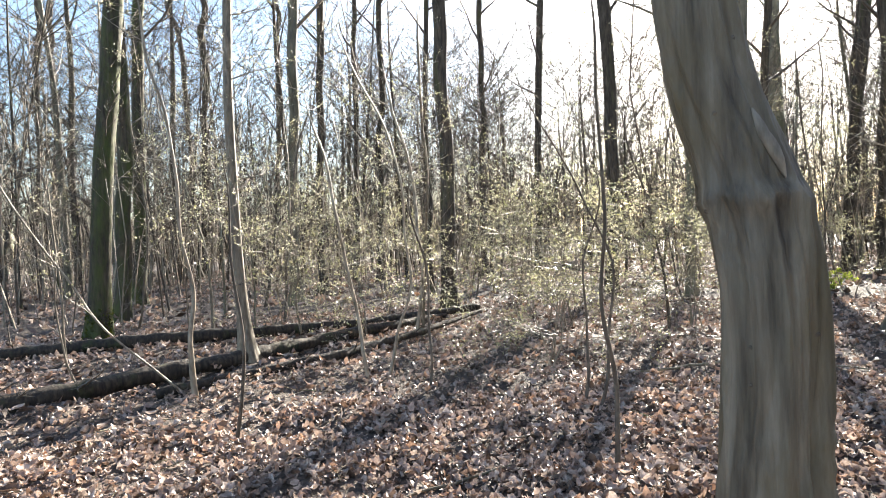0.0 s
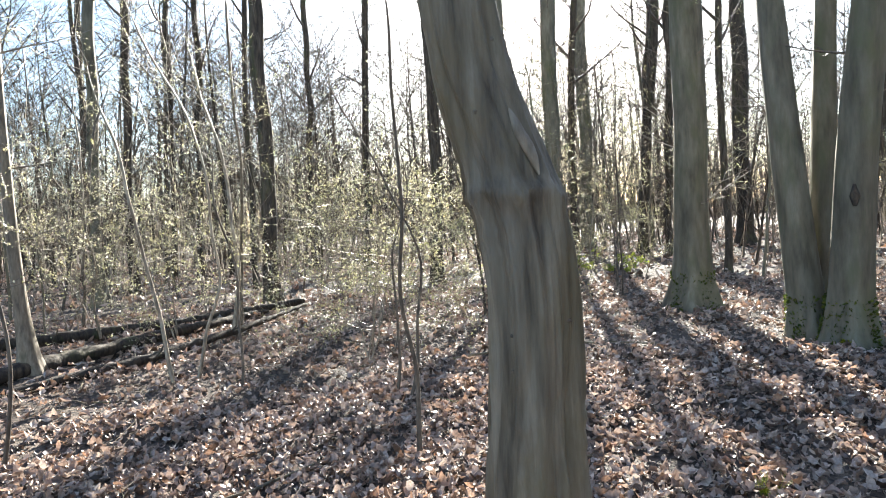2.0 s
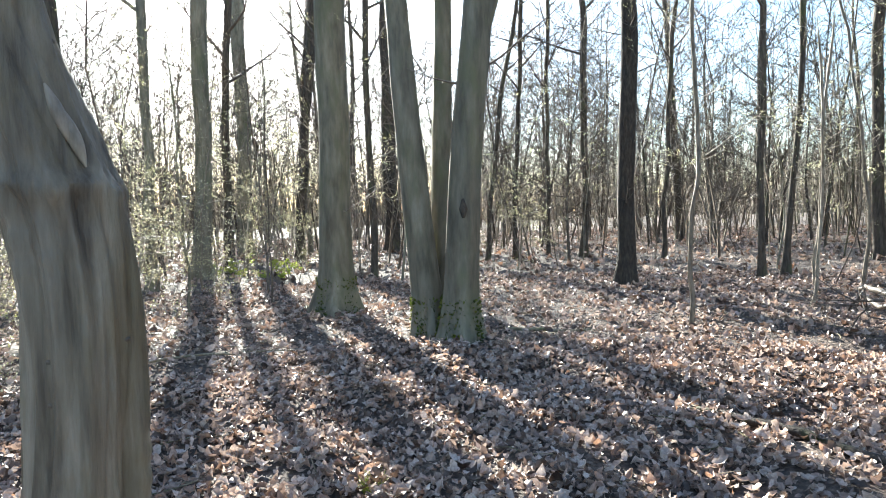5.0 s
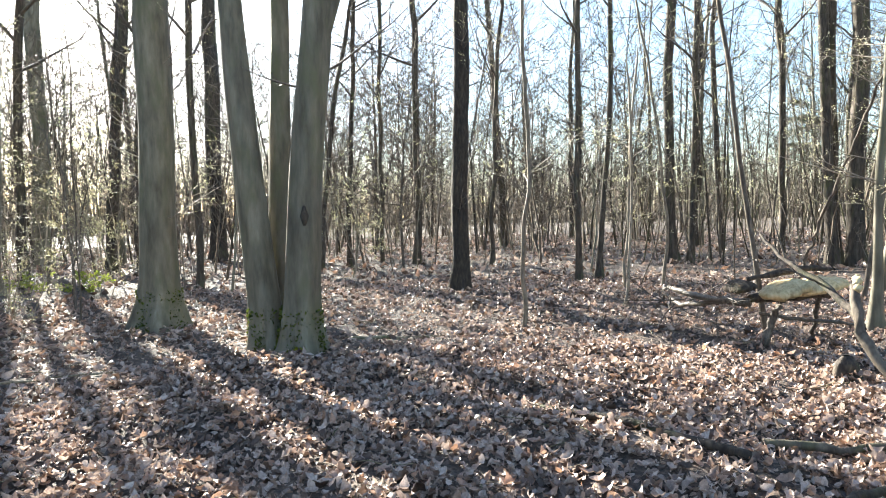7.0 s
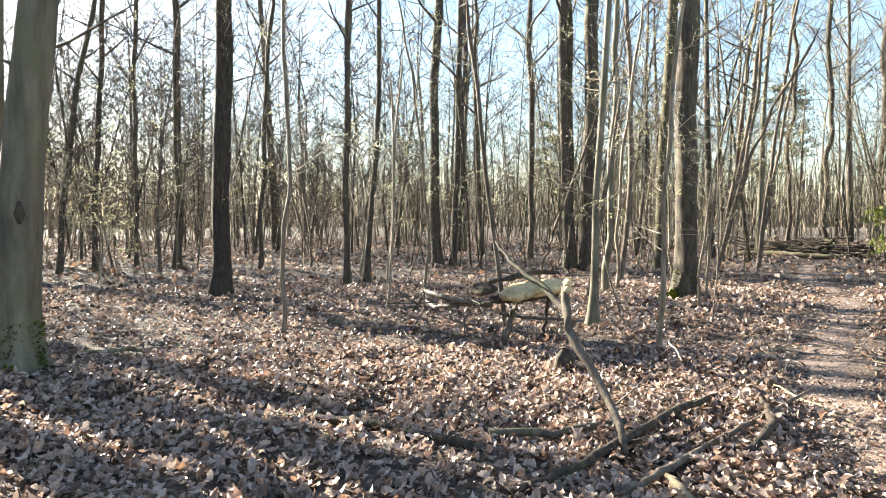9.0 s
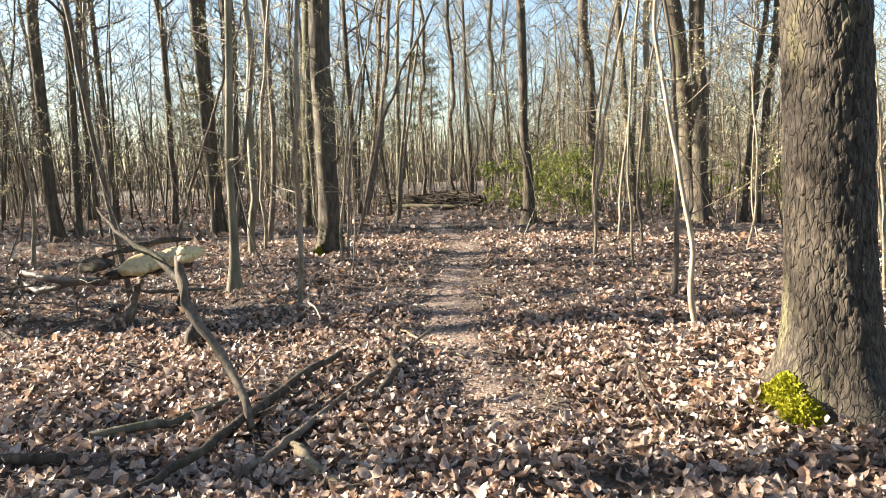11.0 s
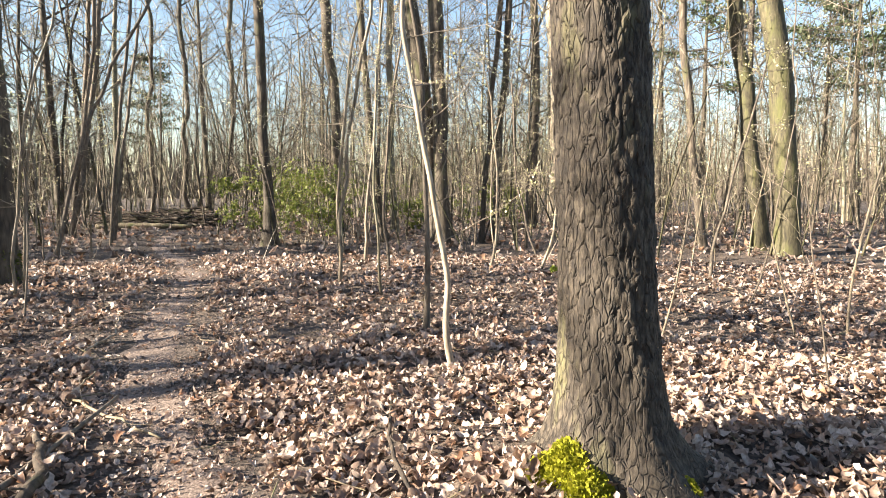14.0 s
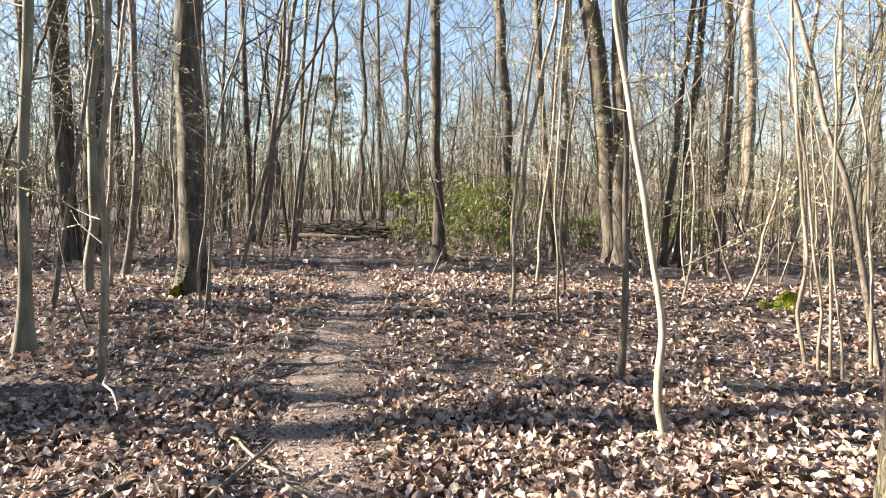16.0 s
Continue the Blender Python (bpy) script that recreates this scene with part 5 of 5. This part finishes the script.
# pale barks on this and the two far stands stand in for haze
thicket("brushwood", "bushy undergrowth of grey twigs between the trees", 700, 24, 60, (50, 178), 4.5, 0.014, BARK["white"], 9, 7, 11, 0.35)
thicket("far_woods", "far bare woods seen between the stems", 620, 48, 110, (-40, 190), 19, 0.1, BARK["smooth"], 4, 14, 9)
thicket("far_undergrowth", "grey-brown undergrowth far off in the wood", 950, 32, 100, (-40, 190), 8, 0.045, BARK["pale"], 5, 7, 9, 0.2)


def distant_woods():
    """The edge of the woods out of reach: overlapping slender crowns."""
    g = np.random.default_rng(23)
    n = 16000
    az = np.radians(g.uniform(0, 360, n))
    d = g.uniform(112, 150, n)
    base = np.stack((2 + d * np.cos(az), 3 + d * np.sin(az), np.full(n, -0.5)), -1)
    side = np.stack((-np.sin(az), np.cos(az), np.zeros(n)), -1) * g.uniform(0.06, 0.26, n)[:, None]
    top = base + np.stack((g.normal(0, 1, n), g.normal(0, 1, n), 3 + 14 * g.random(n) ** 1.7), -1)
    V = np.stack((base - side, base + side, top), 1).reshape(-1, 3)
    F = np.arange(n * 3).reshape(-1, 3)
    raw_mesh("distant_woods", V, F, BARK["bent"], "grey-brown edge of bare woods in the distance", "woods")


distant_woods()


def pine(x, y, tall, seed):
    r = random.Random(seed)
    ob = thing("pine", x, y, gz(x, y), "tall dark green pine standing far off", "tree")
    part("trunk", trunk_shape(lambda z: (0.01 * z, 0 * z), lambda z: 0.2 * np.clip(1 - z / tall, 0.1, 1), np.linspace(-0.2, tall, 12), 9), BARK["oakgrey"], ob)
    s, leaf = ([], []), ([], [])
    for i in range(46):
        z = tall * r.uniform(0.4, 0.98)
        a = r.uniform(0, 6.28)
        d = Vector((math.cos(a), math.sin(a), r.uniform(-0.1, 0.3)))
        l = (tall - z) * 0.25 + 1.2
        p = Vector((0, 0, z))
        tube(s, [p, p + d * l * 0.6, p + d * l + Vector((0, 0, 0.1))], [0.04, 0.025, 0.01], 4)
        for k in range(110):
            q = p + d * l * r.uniform(0.35, 1.05) + Vector((r.gauss(0, 0.22), r.gauss(0, 0.22), r.gauss(0, 0.12)))
            bud_leaf(leaf, q, Vector((r.gauss(0, 1), r.gauss(0, 1), r.gauss(0.3, 0.6))).normalized(), r.uniform(0.1, 0.2), r)
    tagged(part("branchwork", s, TWIG_DARK, ob), kind="stuff")
    tagged(part("foliage", leaf, NEEDLE, ob, "dark green needles", False), kind="stuff")


for px, py, ph, seed in ((34, -18, 15, 1), (40, -13, 17, 2), (44, -22, 16, 3), (58, 42, 13, 4), (52, 50, 12, 5), (62, 30, 14, 6)):
    pine(px, py, ph, seed)


# ---- leaf litter ----
def leaf_outline(kind):
    """Half-widths along a dead leaf: lobed as in oak, or plain."""
    if kind == "lobed":
        return [(0.0, 0.0), (0.2, 0.17), (0.42, 0.3), (0.58, 0.22), (0.8, 0.27), (1.0, 0.06)]
    if kind == "plain":
        return [(0.0, 0.0), (0.35, 0.27), (0.7, 0.24), (1.0, 0.0)]
    return [(0.0, 0.0), (0.55, 0.3), (1.0, 0.0)]


def leaf_template(kind, fold, curl, twist):
    """Verts and triangles of one curled leaf, length 1, rib along x."""
    V, F = [], []
    prof = leaf_outline(kind)
    for t, w in prof:
        zc = curl * (t - 0.5) ** 2 * 2
        lift = fold * w * 1.6
        tw = twist * (t - 0.5)
        V += [(t - 0.5, 0.0, zc), (t - 0.5, w, zc + lift + tw * w), (t - 0.5, -w * 0.92, zc + lift * 0.85 - tw * w)]
    for i in range(len(prof) - 1):
        a, b = 3 * i, 3 * i + 3
        F += [(a, b, b + 1), (a, b + 1, a + 1), (a, a + 2, b + 2), (a, b + 2, b)]
    keep = [f for f in F if len({tuple(np.round(V[k], 6)) for k in f}) == 3]
    return np.array(V), np.array(keep)


def turned(yaw, tilt, az):
    """Rotation matrices: a turn by yaw, then a tip by tilt about a level axis at az."""
    c, s = np.cos(yaw), np.sin(yaw)
    Rz = np.zeros((len(yaw), 3, 3))
    Rz[:, 0, 0], Rz[:, 0, 1], Rz[:, 1, 0], Rz[:, 1, 1], Rz[:, 2, 2] = c, -s, s, c, 1
    ax, ay = np.cos(az), np.sin(az)
    ct, st = np.cos(tilt), np.sin(tilt)
    R = np.zeros_like(Rz)
    R[:, 0, 0], R[:, 0, 1], R[:, 0, 2] = ct + ax * ax * (1 - ct), ax * ay * (1 - ct), ay * st
    R[:, 1, 0], R[:, 1, 1], R[:, 1, 2] = ax * ay * (1 - ct), ct + ay * ay * (1 - ct), -ax * st
    R[:, 2, 0], R[:, 2, 1], R[:, 2, 2] = -ay * st, ax * st, ct
    return R @ Rz


def litter(name, label, count, near, far, size, kind, tilt_sd, lift, power):
    n_t = 6
    az = rng.uniform(radians(-50), radians(185), count)
    d = near + (far - near) * rng.random(count) ** power
    x, y = 1.2 + d * np.cos(az), 0.6 + d * np.sin(az)
    off = path_distance(x, y)
    heap = vnoise(x * 2.3 + 7, y * 2.3 + 31)
    keep = rng.random(count) < np.clip((off - 0.05) / 0.5, 0.85, 1.0) * np.clip(0.35 + 1.3 * heap, 0, 1)
    x, y, off, heap = x[keep], y[keep], off[keep], heap[keep]
    n = len(x)
    z = ground_z(x, y) + np.abs(rng.normal(0, lift, n)) * (0.4 + 1.5 * heap) * np.where(off < 0.4, 0.35, 1.0) + 0.006
    R = turned(rng.uniform(0, 6.2832, n), np.abs(rng.normal(0, tilt_sd, n)) * np.where(off < 0.4, 0.5, 1.0), rng.uniform(0, 6.2832, n))
    L = size * rng.uniform(0.5, 1.45, n) * np.where(off < 0.4, 0.62, 1.0)
    pick = rng.integers(0, n_t, n)
    verts, faces, base = [], [], 0
    for k in range(n_t):
        V, F = leaf_template(kind, (0.5, -0.45, 0.8, 0.3, -0.7, 0.6)[k], (0.55, 0.75, -0.5, 1.0, -0.7, 0.4)[k], (0.3, -0.6, 0.8, 0.2, -0.4, 1.0)[k])
        m = pick == k
        P = np.einsum("nij,vj->nvi", R[m], V) * L[m][:, None, None] + np.stack((x[m], y[m], z[m]), -1)[:, None, :]
        c = len(P)
        verts.append(P.reshape(-1, 3))
        faces.append((F[None] + (base + np.arange(c) * len(V))[:, None, None]).reshape(-1, 3))
        base += c * len(V)
    V, F = np.concatenate(verts), np.concatenate(faces)
    raw_mesh(name, V, F, LEAF, label, "leaves")


litter("leaf_litter", "deep litter of curled brown and tan dead leaves", 56000, 0.8, 6.8, 0.069, "lobed", 0.6, 0.024, 0.62)
litter("leaf_litter", "litter of curled brown and tan dead leaves", 54000, 5.5, 15.0, 0.095, "plain", 0.62, 0.026, 0.6)
litter("leaf_litter", "distant litter of brown dead leaves under the trees", 42000, 14.0, 48.0, 0.2, "small", 0.7, 0.035, 0.7)
litter("leaf_crumbs", "broken bits of brown dead leaves between the whole ones", 42000, 1.0, 9.0, 0.042, "small", 0.6, 0.016, 0.62)


def twig_litter():
    """Thin dead twigs strewn through the leaves, too many to count."""
    r = random.Random(19)
    s = ([], [])
    for i in range(520):
        az, d = radians(r.uniform(-45, 180)), 1.2 + 9 * math.sqrt(r.random())
        x, y = 1.2 + d * math.cos(az), 0.6 + d * math.sin(az)
        a, l = r.uniform(0, 6.2832), r.uniform(0.08, 0.5)
        pts = []
        for k in range(4):
            px, py = x + math.cos(a) * l * k / 3 + r.gauss(0, 0.02), y + math.sin(a) * l * k / 3 + r.gauss(0, 0.02)
            pts.append((px, py, gz(px, py) + r.uniform(0.025, 0.06)))
        w = r.uniform(0.0025, 0.006)
        tube(s, pts, [w, w, w * 0.8, w * 0.4], 4)
    tagged(mesh_object("twig_litter", s[0], s[1], STICK_BARK), "thin dead twigs strewn over the leaf litter", "twigs", kind="stuff")


twig_litter()


def single_leaves():
    shapes = []
    for k in range(6):
        V, F = leaf_template("lobed", (0.5, -0.4, 0.8, 0.3, -0.6, 0.6)[k], (0.4, 0.6, -0.3, 0.8, -0.5, 0.2)[k], (0.3, -0.6, 0.8, 0.2, -0.4, 1.0)[k])
        me = bpy.data.meshes.new("leaf")
        me.from_pydata(V.tolist(), [], F.tolist())
        me.materials.append(LEAF_ONE)
        shapes.append(me)
    r = random.Random(4)
    for i in range(300):
        x, y = r.uniform(3.4, 7.0), r.uniform(-0.6, 2.6)
        ob = new("leaf", r.choice(shapes))
        ob.matrix_world = Matrix.Translation((x, y, gz(x, y) + r.uniform(0.02, 0.06))) @ Euler((r.gauss(0, 0.45), r.gauss(0, 0.45), r.uniform(0, 6.28))).to_matrix().to_4x4() @ Matrix.Scale(r.uniform(0.06, 0.1), 4)
        ob.parent = floor_of_wood


single_leaves()
